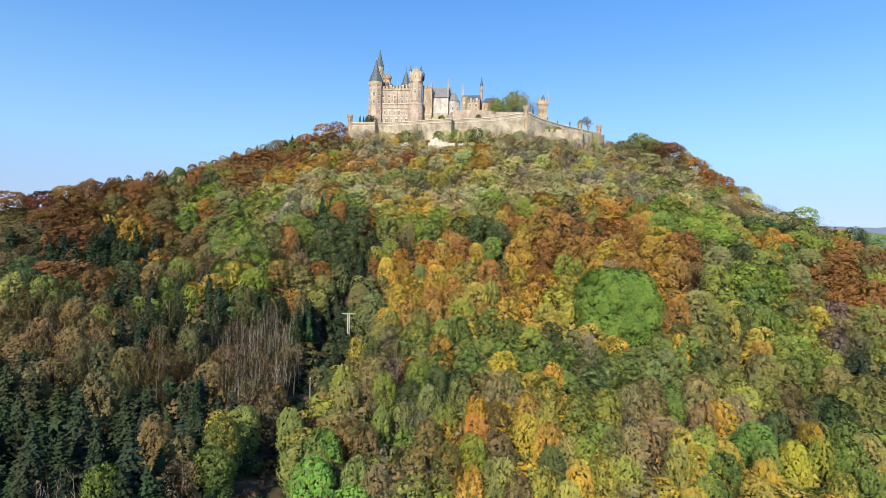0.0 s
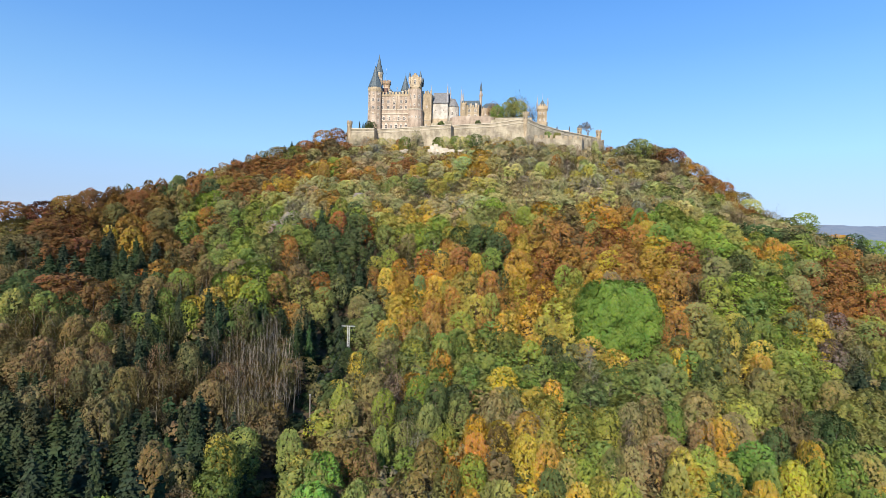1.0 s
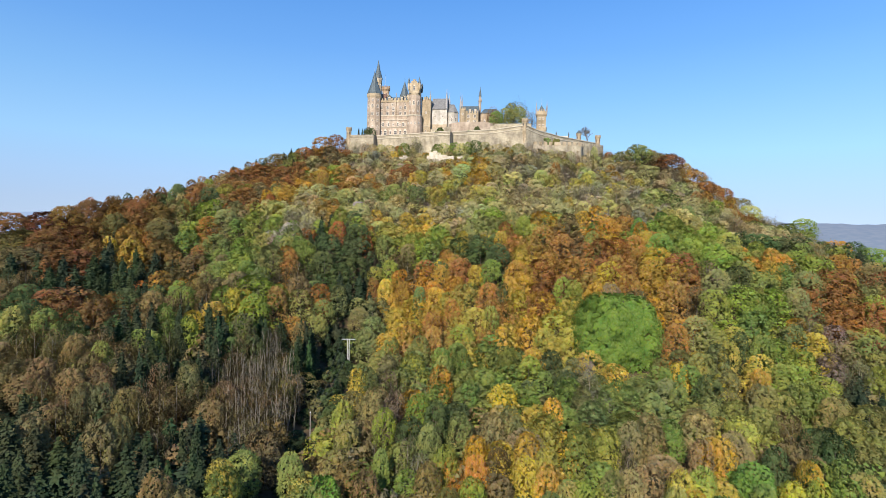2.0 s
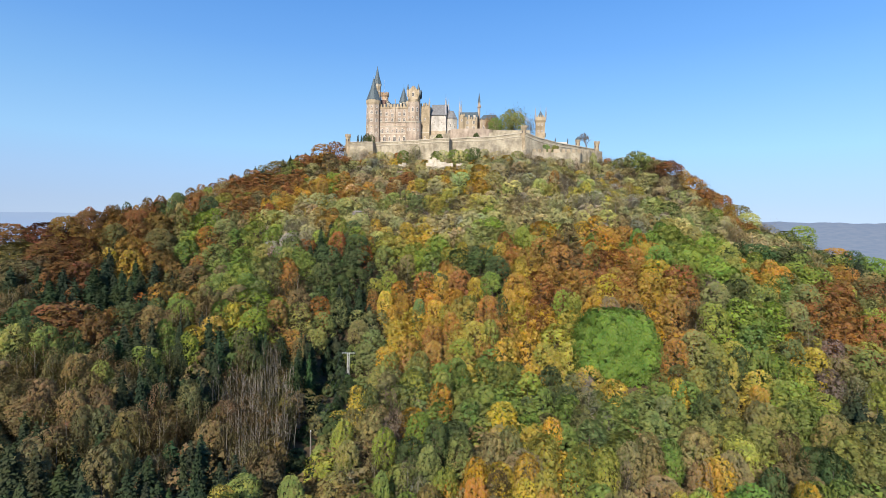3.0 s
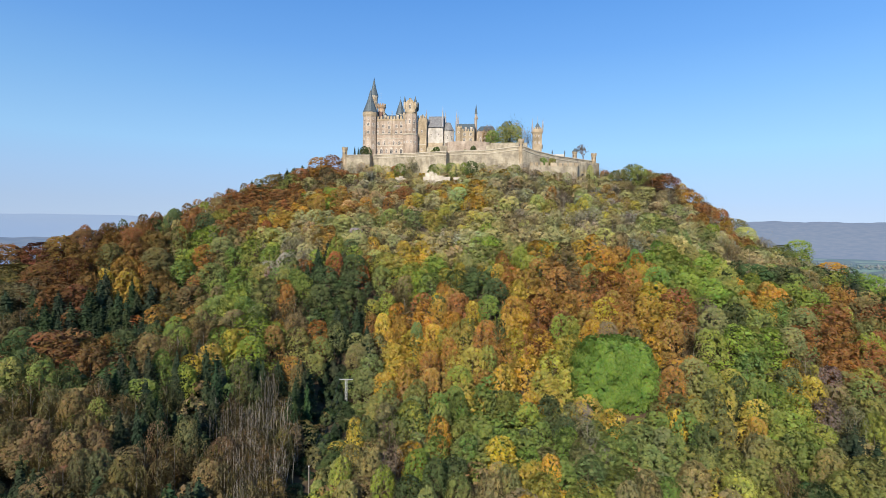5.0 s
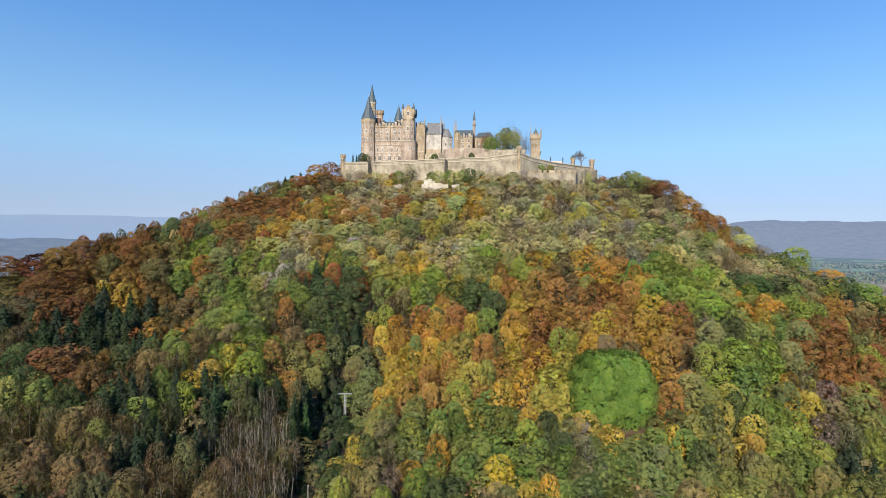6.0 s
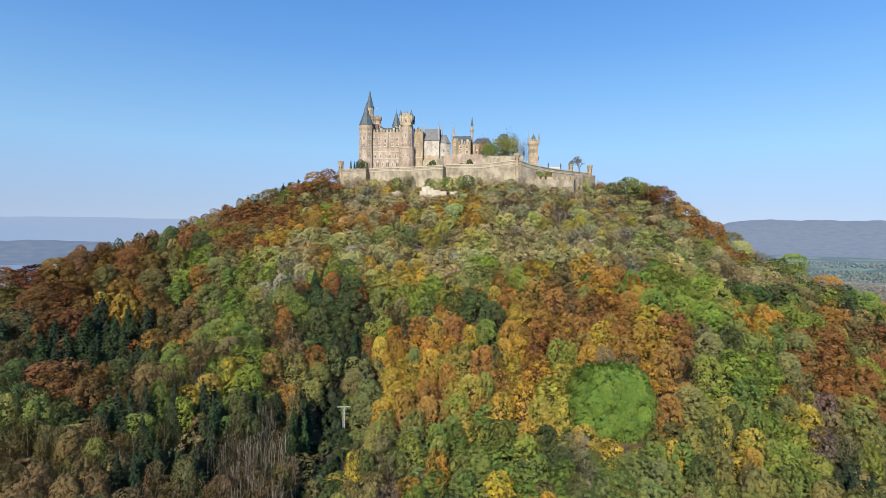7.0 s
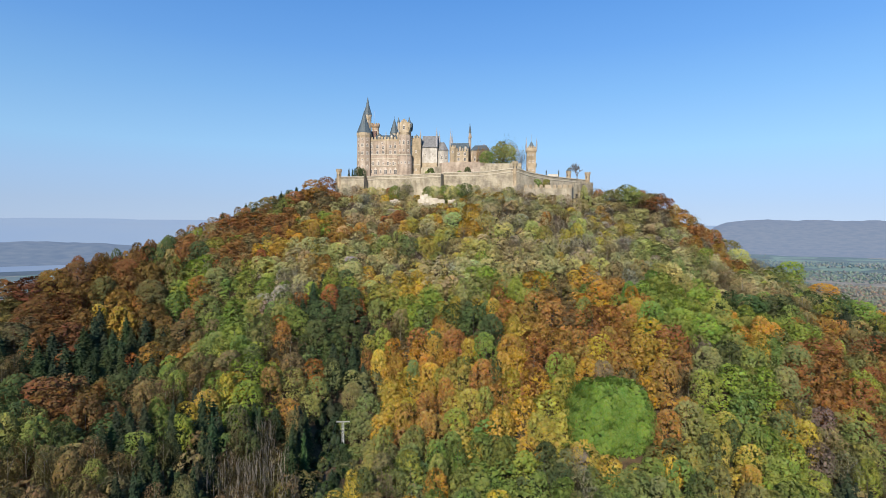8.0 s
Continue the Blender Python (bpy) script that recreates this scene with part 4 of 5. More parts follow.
def spruce_crown(rng, R, H):
    c, nn = [], []
    tiers = 20
    for k in range(tiers):
        q = k / (tiers - 1)
        z = H * (0.1 + 0.88 * q)
        r = R * (1 - q) ** 0.85 + 0.1
        m = max(6, int(27 * (1 - q) + 5))
        for j in range(m):
            a = 2 * math.pi * (j + rng.uniform(-0.3, 0.3)) / m + k
            rr = r * rng.uniform(0.55, 1.3)
            for s in (0.5, 0.75, 1.0):
                c.append((math.cos(a) * rr * s, math.sin(a) * rr * s, z - rr * s * 0.42 + rng.uniform(-0.2, 0.2)))
                nn.append((math.cos(a) * 0.55, math.sin(a) * 0.55, 0.7))
    c, nn = np.array(c), np.array(nn) + rng.normal(size=(len(c), 3)) * 0.22
    nn /= np.linalg.norm(nn, axis=1, keepdims=True)
    k = np.arange(70)
    q = rng.uniform(0, 0.9, 70)
    rr = 0.5 * R * (1 - q) ** 0.9
    ci = np.stack([rr * np.cos(k * 2.4), rr * np.sin(k * 2.4), H * (0.08 + 0.85 * q)], 1)
    ni = np.stack([np.cos(k * 2.4), np.sin(k * 2.4), np.full(70, 0.3)], 1)
    ni /= np.linalg.norm(ni, axis=1, keepdims=True)
    return np.concatenate([flakes(c, nn, 0.3, rng, 1.1), flakes(ci, ni, 0.9, rng)])


def bare_crown(rng, R, H, leafy):
    """A clump of thin upright stems with fine twigs and the last brown leaves."""
    seg = []
    for s in range(14):
        a, ro = s * 2.4 + rng.uniform(-0.4, 0.4), R * math.sqrt(rng.uniform(0.02, 1.0))
        x, y = math.cos(a) * ro, math.sin(a) * ro
        top = np.array((x + rng.uniform(-0.9, 0.9), y + rng.uniform(-0.9, 0.9), H * rng.uniform(0.6, 1.0)))
        mid = np.array((x, y, 0)) * 0.5 + top * 0.5 + rng.normal(size=3) * 0.25
        seg += [(np.array((x, y, -0.8)), mid, 0.085, 0.06), (mid, top, 0.06, 0.02)]
        for k in range(3):
            p = mid + (top - mid) * rng.uniform(0.1, 0.85)
            seg.append((p, p + np.array((rng.uniform(-0.9, 0.9), rng.uniform(-0.9, 0.9), rng.uniform(0.9, 1.9))), 0.035, 0.012))
    v, f = rods(seg)
    ang, ro = rng.uniform(0, 6.28, leafy), R * np.sqrt(rng.uniform(0, 1.1, leafy))
    cen = np.stack([np.cos(ang) * ro, np.sin(ang) * ro, H * rng.uniform(0.03, 1.0, leafy) ** 1.3], 1)
    nn = rng.normal(size=(leafy, 3))
    nn /= np.linalg.norm(nn, axis=1, keepdims=True)
    side = np.cross(nn, (0, 0, 1.0))
    up = np.array((0, 0, 1.0)) + rng.normal(size=(leafy, 3)) * 0.25
    twig = np.stack([cen - side * 0.04, cen + side * 0.04, cen + up * rng.uniform(0.6, 1.5, (leafy, 1)), nn], 1)
    low = cen * (1, 1, 0.8)
    return v, f, np.concatenate([twig, flakes(low[:leafy * 2 // 3], nn[:leafy * 2 // 3], 0.14, rng)])


def sparse_crown(rng, R, H, n, leaf):
    """A thinning crown: a haze of fine upright twigs with the last leaves among them."""
    q, cs = broad_crown(rng, R, H, 1.0, 18, n, leaf, 0.55, 0.3, 1.3, 0)
    m = int(n * 0.9)
    cen = rng.normal(size=(m, 3)) * (R * 0.42, R * 0.42, H * 0.2) + (0, 0, H * 0.52)
    nn = rng.normal(size=(m, 3)) * (1, 1, 0.15)
    nn /= np.linalg.norm(nn, axis=1, keepdims=True)
    side = np.cross(nn, (0, 0, 1.0))
    up = np.array((0, 0, 1.0)) + rng.normal(size=(m, 3)) * 0.3
    twig = np.stack([cen - side * 0.035, cen + side * 0.035, cen + up * rng.uniform(0.7, 1.7, (m, 1)), nn], 1)
    seg = [((0, 0, -0.8), (0, 0, H * 0.45), 0.16, 0.11), ((0, 0, H * 0.45), (0.1, 0, H * 0.93), 0.11, 0.03)]
    for c, r in cs[2::2]:
        seg.append(((0, 0, max(1.5, c[2] - 3)), tuple(c), 0.06, 0.02))
    v, f = rods(seg)
    return v, f, np.concatenate([q, twig])


def winter_tree(rng, H):
    """A leafless tree: a short trunk that forks again and again."""
    seg = []

    def grow(p, d, length, r, depth):
        q = p + d * length
        seg.append((p, q, r, r * 0.7))
        if depth:
            for k in range(3 if depth > 2 else 4):
                e = d + rng.normal(size=3) * 0.62 + np.array((0, 0, 0.12))
                grow(p + (q - p) * rng.uniform(0.6, 1.0), e / np.linalg.norm(e), length * rng.uniform(0.6, 0.85), r * 0.62, depth - 1)
    grow(np.array((0, 0, -0.5)), np.array((0.05, 0, 1.0)), H * 0.27, 0.3, 5)
    v, f = rods(seg)
    return v, f, flakes(rng.normal(size=(12, 3)) * 1.5 + (0, 0, H * 0.7), np.tile((0.0, 0.6, 0.8), (12, 1)), 0.1, rng)


def crown_mesh(name, q, mat):
    me = bpy.data.meshes.new(name)
    n = len(q)
    me.from_pydata(q[:, :3].reshape(-1, 3).tolist(), [], np.arange(n * 3).reshape(-1, 3).tolist())
    me.materials.append(mat)
    me.polygons.foreach_set("use_smooth", [True] * n)
    slope = q[:, 3] / (np.linalg.norm(q[:, 3], axis=1, keepdims=True) + 1e-9)
    me.normals_split_custom_set_from_vertices(np.repeat(slope, 3, 0).tolist())
    return me


def rod_mesh(name, v, f, mat):
    me = bpy.data.meshes.new(name)
    me.from_pydata(v.tolist(), [], f)
    me.materials.append(mat)
    return me


# kind: name, width, height, variants of (wood, leaves)
FORMS = {}


def forms():
    rng = np.random.default_rng(7)
    specs = {"broad": (8.0, 13.0, 0.6, 34, 1100, 0.185), "slender": (5.8, 14.0, 0.4, 34, 950, 0.175), "shrub": (5.0, 5.0, 0.2, 16, 420, 0.22), "tall": (13.0, 25.0, 0.8, 56, 3600, 0.22),
             "fine_broad": (8.0, 13.0, 0.6, 40, 1750, 0.16), "fine_slender": (5.8, 14.0, 0.4, 40, 1450, 0.15)}
    for kind, (w, h, base, lobes, n, leaf) in specs.items():
        made = []
        for k in range(6):
            q, cs = broad_crown(rng, w / 2, h, base, lobes, n, leaf)
            made.append((*limbs(cs[:7], h, base + 1.5, 0.011 * h), q))
        FORMS[kind] = (w, h, made)
    domes, joints = [], []
    for x, y, R, H in ((-3.4, 0.0, 7.8, 17.4), (4.8, 0.6, 6.6, 17.0), (0.9, 1.2, 7.2, 17.2)):   # the oak's crown falls into domes
        q, cs = broad_crown(rng, R, H, 0.3, 64, 6500, 0.195, 1.0, 0.4, 0.75, 0.6)
        q[:, :3] += (x, y, 0)
        domes.append(q)
        joints += [(c + (x, y, 0), r) for c, r in cs[::6]]
    FORMS["large"] = (22.0, 17.6, [(*limbs(joints, 17.0, 3.0, 0.6), np.concatenate(domes))])
    FORMS["sparse"] = (7.6, 13.0, [sparse_crown(rng, 3.8, 13.0, 1050, 0.17) for _ in range(5)])
    FORMS["spruce"] = (7.0, 17.0, [(*rods([((0, 0, -0.8), (0, 0, 15.5), 0.24, 0.04)]), spruce_crown(rng, 3.5, 17.0)) for _ in range(4)])
    FORMS["winter"] = (9.0, 10.0, [winter_tree(rng, 10.0)])
    FORMS["bare"] = (5.0, 14.0, [bare_crown(rng, 2.5, 14.0, 620) for _ in range(6)])


forms()
MESHES = {}
for kind, (w, h, made) in FORMS.items():
    pale = STEMBARK if kind in ("bare", "sparse") else PALEBARK if kind == "winter" else BARK
    MESHES[kind] = [(rod_mesh(kind + "_wood", v, f, pale), crown_mesh(kind + "_leaves", q, LEAF)) for v, f, q in made]
SPECIES = {"large": "oak_tree", "slender": "ash_tree", "sparse": "thin_tree", "shrub": "shrub", "spruce": "spruce_tree", "bare": "bare_tree", "tall": "tall_beech_tree", "winter": "leafless_tree"}
BROAD = {"rust": "beech_tree", "copper": "beech_tree", "orange": "beech_tree", "brown": "beech_tree", "gold": "maple_tree", "yellow": "maple_tree", "tan": "maple_tree",
         "green": "hornbeam_tree", "brightgreen": "hornbeam_tree", "darkgreen": "hornbeam_tree", "greygreen": "hornbeam_tree", "lime": "lime_tree", "yellowgreen": "lime_tree", "olive": "lime_tree", "grey": "lime_tree", "hazetan": "maple_tree", "paleolive": "lime_tree", "palegrey": "lime_tree", "paleyellow": "lime_tree", "russet": "beech_tree", "chestnut": "beech_tree", "hazegreen": "lime_tree"}
LABELS = {"broad": "{} autumn {} on the wooded castle hill", "large": "huge {} spreading {} above the young wood", "slender": "{} tall slender {} in the lower wood",
          "tall": "{} mature tall {} on the hill's shoulder", "sparse": "{} thinning autumn tree with bare twigs", "shrub": "{} low shrub on the castle hill", "spruce": "{} pointed {} among the leafy wood", "winter": "{} tree with bare branches on the bastion", "bare": "{} clump of tall thin pale stems"}


def species(kind, colour):
    return SPECIES.get(kind) or BROAD[colour]


tree_rng = np.random.default_rng(11)
taken = []
count = {}


def jitter(colour, amount=0.12):
    c = np.array(COLOURS[colour]) * tree_rng.uniform(0.9, 1.1)
    return np.clip(c * (1 + tree_rng.normal(size=3) * amount * 0.6), 0.01, 0.7)


def tree(kind, colour, x, y, z, width, height):
    w, h, made = FORMS[kind]
    form = "fine_" + kind if y < 132 and kind in ("broad", "slender") else kind
    wood, crown = MESHES[form][tree_rng.integers(len(made))]
    name = species(kind, colour)
    count[name] = count.get(name, 0) + 1
    ob = new(name)
    ob.matrix_world = Matrix.LocRotScale((x, y, z), Euler((0, 0, 0 if kind == "large" else tree_rng.uniform(0, 6.28))), (width / w, width / w, height / h))
    tagged(ob, LABELS[kind].format(WORDS[colour], name.replace("tall_", "").replace("_", " ")), "shrub" if kind == "shrub" else "tree")
    for name, me in (("trunk", wood), ("crown", crown)):
        p = new(name, me)
        p.parent = ob
        if name == "crown":
            p.color = (*jitter(colour), 1)
    return ob


def in_clearing(x, y):
    """The strip that is kept open under the power line, and its dark hollow at the hill's foot."""
    if -31 < x < -14 and 66 < y < 100:
        return x < -14.5 - 0.22 * (y - 66)
    return 66 < y < 192 and abs(x + 26.5) < 4.2 + 1.2 * math.sin(y / 9)


def stand(kind, colour, places):
    """Trees of one kind and colour: (x, y, crown width, and how far they stand over the rest)."""
    for x, y, w, *more in places:
        if in_clearing(x, y) or -23.5 < x < -15 and 135 < y < 174:
            continue
        g = float(ground(x, y))
        if kind == "broad":
            w = max(w, 0.45 * float(tree_height(x, y)))
        tree(kind, colour, x, y, g - 0.2, w, float(tree_height(x, y)) + 1.2 + {"spruce": 1.5, "bare": 0.5}.get(kind, 0) + sum(more))
        taken.append((x, y, w, kind, colour))


stand("tall", "russet", [(-175, 239, 21.1, 0.7), (-163, 241, 19.0), (-152, 254, 17.5), (-132, 258, 14.4), (-150, 224, 16.6), (-144, 229, 18.0), (-136, 211, 14.9)])
stand("tall", "chestnut", [(-158, 247, 17.4), (-139, 238, 13.1), (-126, 248, 14.8), (-122, 258, 13.5), (-140, 256, 15.6), (-111, 235, 13.9)])
stand("tall", "brown", [(-160, 222, 18.2), (-135, 243, 13.2), (-116, 247, 14.6), (-148, 208, 15.8)])
stand("tall", "copper", [(-126, 237, 13.3)])
stand("broad", "rust", [(-116, 285, 13.8), (-101, 306, 14.6), (-88, 310, 15.3), (-76, 304, 12.6), (-89, 274, 15.0), (-34, 228, 7.6), (35, 212, 6.6), (68, 196, 9.8), (74, 195, 10.9), (44, 187, 11.0), (71, 182, 10.3), (41, 177, 7.4), (144, 307, 16.2), (158, 290, 9.4), (164, 291, 9.5), (168, 290, 9.5), (144, 177, 13.6), (139, 168, 11.7), (169, 186, 14.9), (130, 165, 10.0), (90, 180, 12.4), (89, 171, 10.1), (132, 157, 9.8), (143, 160, 10.2), (-16, 202, 3.9), (-6, 303, 9.4)])
# red-brown beeches; the left flank's shade is also put into these deeper colours
stand("broad", "russet", [(-131, 212, 11.8), (-106, 162, 13.5), (-114, 173, 15.4), (-109, 177, 13.9), (-94, 159, 9.3)])
stand("broad", "chestnut", [(-137, 202, 8.7), (-132, 222, 9.8), (-97, 166, 7.4)])
stand("broad", "copper", [(-42, 244, 9.4), (-42, 297, 11.4), (-48, 203, 6.5), (-47, 181, 7.6), (-35, 192, 8.9), (-31, 188, 6.9), (34, 199, 6.2), (49, 208, 11.1), (43, 200, 9.2), (54, 201, 9.9), (83, 213, 9.2), (80, 195, 8.5), (16, 196, 8.9), (35, 187, 9.1), (47, 191, 8.4), (53, 187, 9.3), (60, 187, 7.9), (71, 175, 8.6), (24, 180, 8.3), (25, 173, 7.6), (165, 279, 8.4), (82, 167, 8.9), (5, 174, 7.2), (-2, 171, 7.1), (6, 161, 6.3), (12, 203, 5.3), (-98, 252, 10.2), (89, 132, 5.5), (159, 195, 9.5), (69, 273, 5.4)])
stand("broad", "copper", [(113, 316, 6.4), (-22, 277, 6.6), (76, 152, 7.8), (12, 177, 6.4), (-5, 198, 6.2), (-101, 212, 10.1)])
stand("broad", "orange", [(-120, 230, 11.1), (-53, 293, 9.9), (-7, 204, 7.3), (4, 200, 10.0), (53, 223, 12.0), (76, 211, 10.6), (87, 205, 6.3), (85, 185, 12.6), (85, 175, 11.6), (79, 172, 10.8), (59, 175, 8.4), (14, 187, 5.4), (154, 296, 12.7), (127, 186, 7.5), (222, 276, 16.0, 0.2), (13, 105, 3.3), (7, 135, 6.4), (32, 290, 9.7), (74, 164, 8.6), (12, 100, 3.3)])
stand("broad", "gold", [(-66, 270, 10.5), (1, 294, 7.7), (-5, 242, 8.0), (9, 197, 6.6), (7, 187, 7.6), (-12, 201, 6.7), (-9, 194, 6.1), (32, 273, 7.8), (18, 212, 5.5), (32, 204, 6.8), (38, 194, 5.2), (85, 197, 7.1), (66, 183, 11.1), (80, 179, 9.3), (42, 174, 10.3), (34, 175, 7.3), (32, 181, 6.2), (37, 182, 8.4), (119, 174, 7.0), (-6, 179, 8.3), (27, 161, 8.3), (35, 165, 8.6), (-15, 140, 4.6), (31, 118, 2.5), (71, 139, 3.5), (21, 189, 6.8), (-59, 173, 6.6), (62, 106, 5.4), (23, 105, 3.4), (112, 143, 7.5)])
stand("broad", "gold", [(22, 99, 3.3), (25, 97, 5.0), (29, 88, 4.3), (10, 86, 4.1), (51, 91, 4.7), (62, 89, 3.5), (71, 94, 6.1), (79, 100, 4.1), (46, 83, 4.2)])
stand("broad", "olive", [(-107, 146, 7.0), (-98, 144, 7.6), (-113, 263, 9.5), (-74, 329, 10.4), (-63, 224, 9.4), (-40, 185, 9.5), (66, 202, 7.0), (114, 220, 10.0), (113, 187, 8.3), (111, 167, 9.1), (-16, 163, 6.4), (-8, 159, 6.2), (1, 155, 6.5), (7, 141, 5.6), (82, 153, 9.6), (78, 141, 7.5), (87, 126, 7.2), (89, 124, 7.9), (127, 143, 9.7), (124, 137, 8.1), (106, 118, 8.2), (98, 114, 7.9), (99, 121, 7.0), (3, 110, 5.5), (10, 113, 5.3), (-74, 129, 4.7), (-9, 85, 5.1), (16, 88, 4.6), (88, 97, 7.4), (6, 91, 4.2)])
stand("broad", "olive", [(48, 92, 5.2), (-23, 101, 3.6), (28, 93, 4.2)])
stand("broad", "yellow", [(14, 272, 7.1), (9, 267, 8.2), (17, 182, 9.2), (50, 171, 9.4), (44, 166, 11.6), (47, 159, 7.6), (112, 283, 5.8), (65, 261, 7.7), (84, 267, 6.0), (-13, 231, 10.4), (74, 115, 7.6), (87, 143, 2.8), (19, 170, 8.7), (-33, 92, 2.7), (37, 89, 5.6), (33, 89, 5.6), (26, 84, 5.3), (51, 96, 4.3), (58, 85, 6.0), (74, 86, 4.8), (22, 86, 3.7)])
stand("broad", "tan", [(-116, 261, 10.8), (-106, 303, 11.4), (-89, 261, 8.5), (87, 226, 8.0), (17, 112, 6.1), (21, 114, 4.5), (46, 110, 5.8), (52, 114, 6.7), (65, 118, 7.8), (-15, 128, 7.5), (-10, 126, 6.4), (85, 127, 6.1), (-14, 115, 6.0), (-82, 278, 9.6), (0, 89, 7.1), (37, 95, 5.4), (41, 96, 4.7), (18, 85, 5.2), (51, 110, 5.4), (59, 105, 4.4), (69, 109, 6.9)])
stand("broad", "hazetan", [(-48, 252, 7.9), (-31, 300, 10.0), (-11, 265, 8.8), (-21, 307, 9.5), (42, 284, 8.2), (24, 246, 8.8)])
stand("broad", "brown", [(-82, 169, 7.7), (-55, 95, 5.0), (-73, 186, 5.3), (-4, 216, 7.2), (-42, 191, 9.4), (70, 168, 9.6), (61, 214, 11.6), (58, 199, 9.8), (64, 173, 8.4), (182, 294, 11.5), (-88, 333, 14.0), (-36, 167, 5.8), (-81, 119, 6.7), (-73, 116, 6.1), (165, 189, 10.1), (-67, 110, 5.5), (-81, 130, 6.7), (-74, 123, 6.0), (-69, 119, 6.1), (-54, 129, 6.2), (-64, 111, 5.4), (-59, 111, 6.0), (-54, 98, 5.4), (-66, 94, 5.8), (-95, 230, 12.4), (-98, 217, 11.4), (-74, 183, 7.1), (-40, 83, 3.7), (-5, 84, 4.9), (-8, 96, 5.4)])
stand("broad", "brown", [(16, 101, 3.3), (3, 98, 4.5)])
stand("broad", "paleolive", [(-56, 262, 10.2), (-51, 273, 9.2), (-25, 270, 10.3), (9, 290, 9.6), (-10, 249, 8.8), (23, 287, 10.3), (39, 275, 9.9), (129, 298, 12.3), (22, 264, 10.7), (38, 248, 9.5), (47, 248, 9.6), (139, 281, 11.1), (134, 258, 11.0), (-63, 320, 9.3)])
stand("broad", "yellowgreen", [(-99, 281, 9.2), (-10, 209, 7.0), (-4, 222, 7.4), (117, 198, 10.4), (52, 176, 6.6), (49, 179, 6.6), (24, 170, 5.8), (146, 164, 8.9), (120, 131, 6.0), (-7, 119, 3.7), (40, 107, 6.8), (-17, 124, 4.8), (26, 101, 3.9), (55, 97, 3.9)])
stand("broad", "paleyellow", [(-67, 257, 10.1), (-35, 266, 11.4), (-26, 249, 8.9), (60, 264, 8.4), (85, 275, 6.1), (33, 257, 11.0), (115, 261, 12.2), (83, 231, 10.5), (180, 285, 12.8), (123, 260, 10.9)])
stand("broad", "lime", [(-102, 261, 10.6), (-76, 252, 11.2), (-66, 204, 9.7), (-54, 183, 13.7), (-52, 172, 9.9), (102, 215, 10.1), (115, 208, 10.7), (98, 188, 10.6), (105, 184, 11.6), (95, 196, 8.3), (137, 188, 11.6), (143, 186, 11.7), (92, 161, 9.3), (101, 161, 10.4), (110, 159, 10.6), (-63, 151, 5.6), (0, 143, 8.2), (100, 141, 8.8), (104, 137, 8.0), (28, 111, 8.2), (-65, 242, 9.5), (-35, 242, 7.5), (10, 222, 8.4), (2, 217, 7.2), (33, 234, 7.8), (43, 217, 7.3), (208, 283, 15.0, 4.6), (150, 265, 7.9), (202, 227, 13.7, 1.1), (-47, 300, 6.5)])
stand("broad", "lime", [(11, 94, 3.9), (6, 103, 4.6), (31, 93, 4.0), (76, 95, 4.2)])
stand("broad", "hazegreen", [(-14, 277, 8.5), (29, 223, 11.2), (21, 218, 5.7), (40, 224, 7.0), (206, 279, 14.0), (-13, 222, 8.4)])
stand("broad", "green", [(-75, 234, 12.3), (-72, 156, 3.7), (-104, 244, 11.3), (-73, 199, 9.6), (-62, 173, 8.4), (-83, 250, 10.6), (-44, 211, 9.2), (27, 189, 9.5), (89, 194, 10.6), (102, 208, 9.9), (87, 209, 5.4), (103, 157, 10.3), (148, 201, 10.1), (122, 173, 8.1), (1, 123, 6.6), (13, 146, 5.8), (26, 148, 6.7), (72, 137, 8.0), (96, 143, 7.1), (98, 151, 8.7), (95, 126, 10.5), (99, 125, 7.1), (34, 107, 6.7), (56, 112, 6.7), (67, 99, 8.0), (65, 93, 5.7), (82, 95, 7.1), (86, 101, 6.5), (80, 88, 6.5), (49, 85, 5.0)])
stand("broad", "green", [(-40, 69, 4.7), (-32, 89, 6.6)])
stand("broad", "darkgreen", [(-91, 145, 5.8), (-124, 174, 10.2), (-94, 178, 10.1), (-106, 277, 11.2), (-36, 218, 11.0), (-36, 208, 9.5), (-26, 228, 11.4), (-23, 219, 12.0), (-25, 210, 10.6), (-30, 205, 8.9), (24, 203, 12.1), (30, 196, 8.9), (16, 208, 9.4), (136, 208, 14.7), (151, 213, 14.2), (195, 230, 11.5, 1.8), (105, 169, 7.6), (-51, 161, 7.0), (76, 132, 7.9), (-120, 164, 8.8), (-109, 155, 7.7), (91, 145, 5.8), (89, 111, 7.2), (90, 108, 7.4), (29, 179, 5.2), (38, 147, 7.5), (-12, 140, 5.6), (5, 119, 5.2), (-125, 284, 9.6), (25, 91, 2.6)])
stand("broad", "darkgreen", [(55, 90, 6.7), (74, 104, 5.3)])
stand("broad", "greygreen", [(-91, 256, 11.6), (-91, 242, 11.7), (-55, 204, 9.6), (-51, 222, 9.2), (-29, 195, 7.6), (6, 213, 10.6), (-1, 274, 9.1), (-16, 193, 11.7), (-15, 183, 9.8), (122, 256, 12.1), (140, 254, 11.0), (197, 280, 13.8), (97, 168, 9.7), (128, 170, 10.6), (148, 170, 6.5), (81, 133, 6.5), (117, 160, 9.0), (1, 192, 5.1), (83, 142, 6.8), (107, 146, 7.9)])
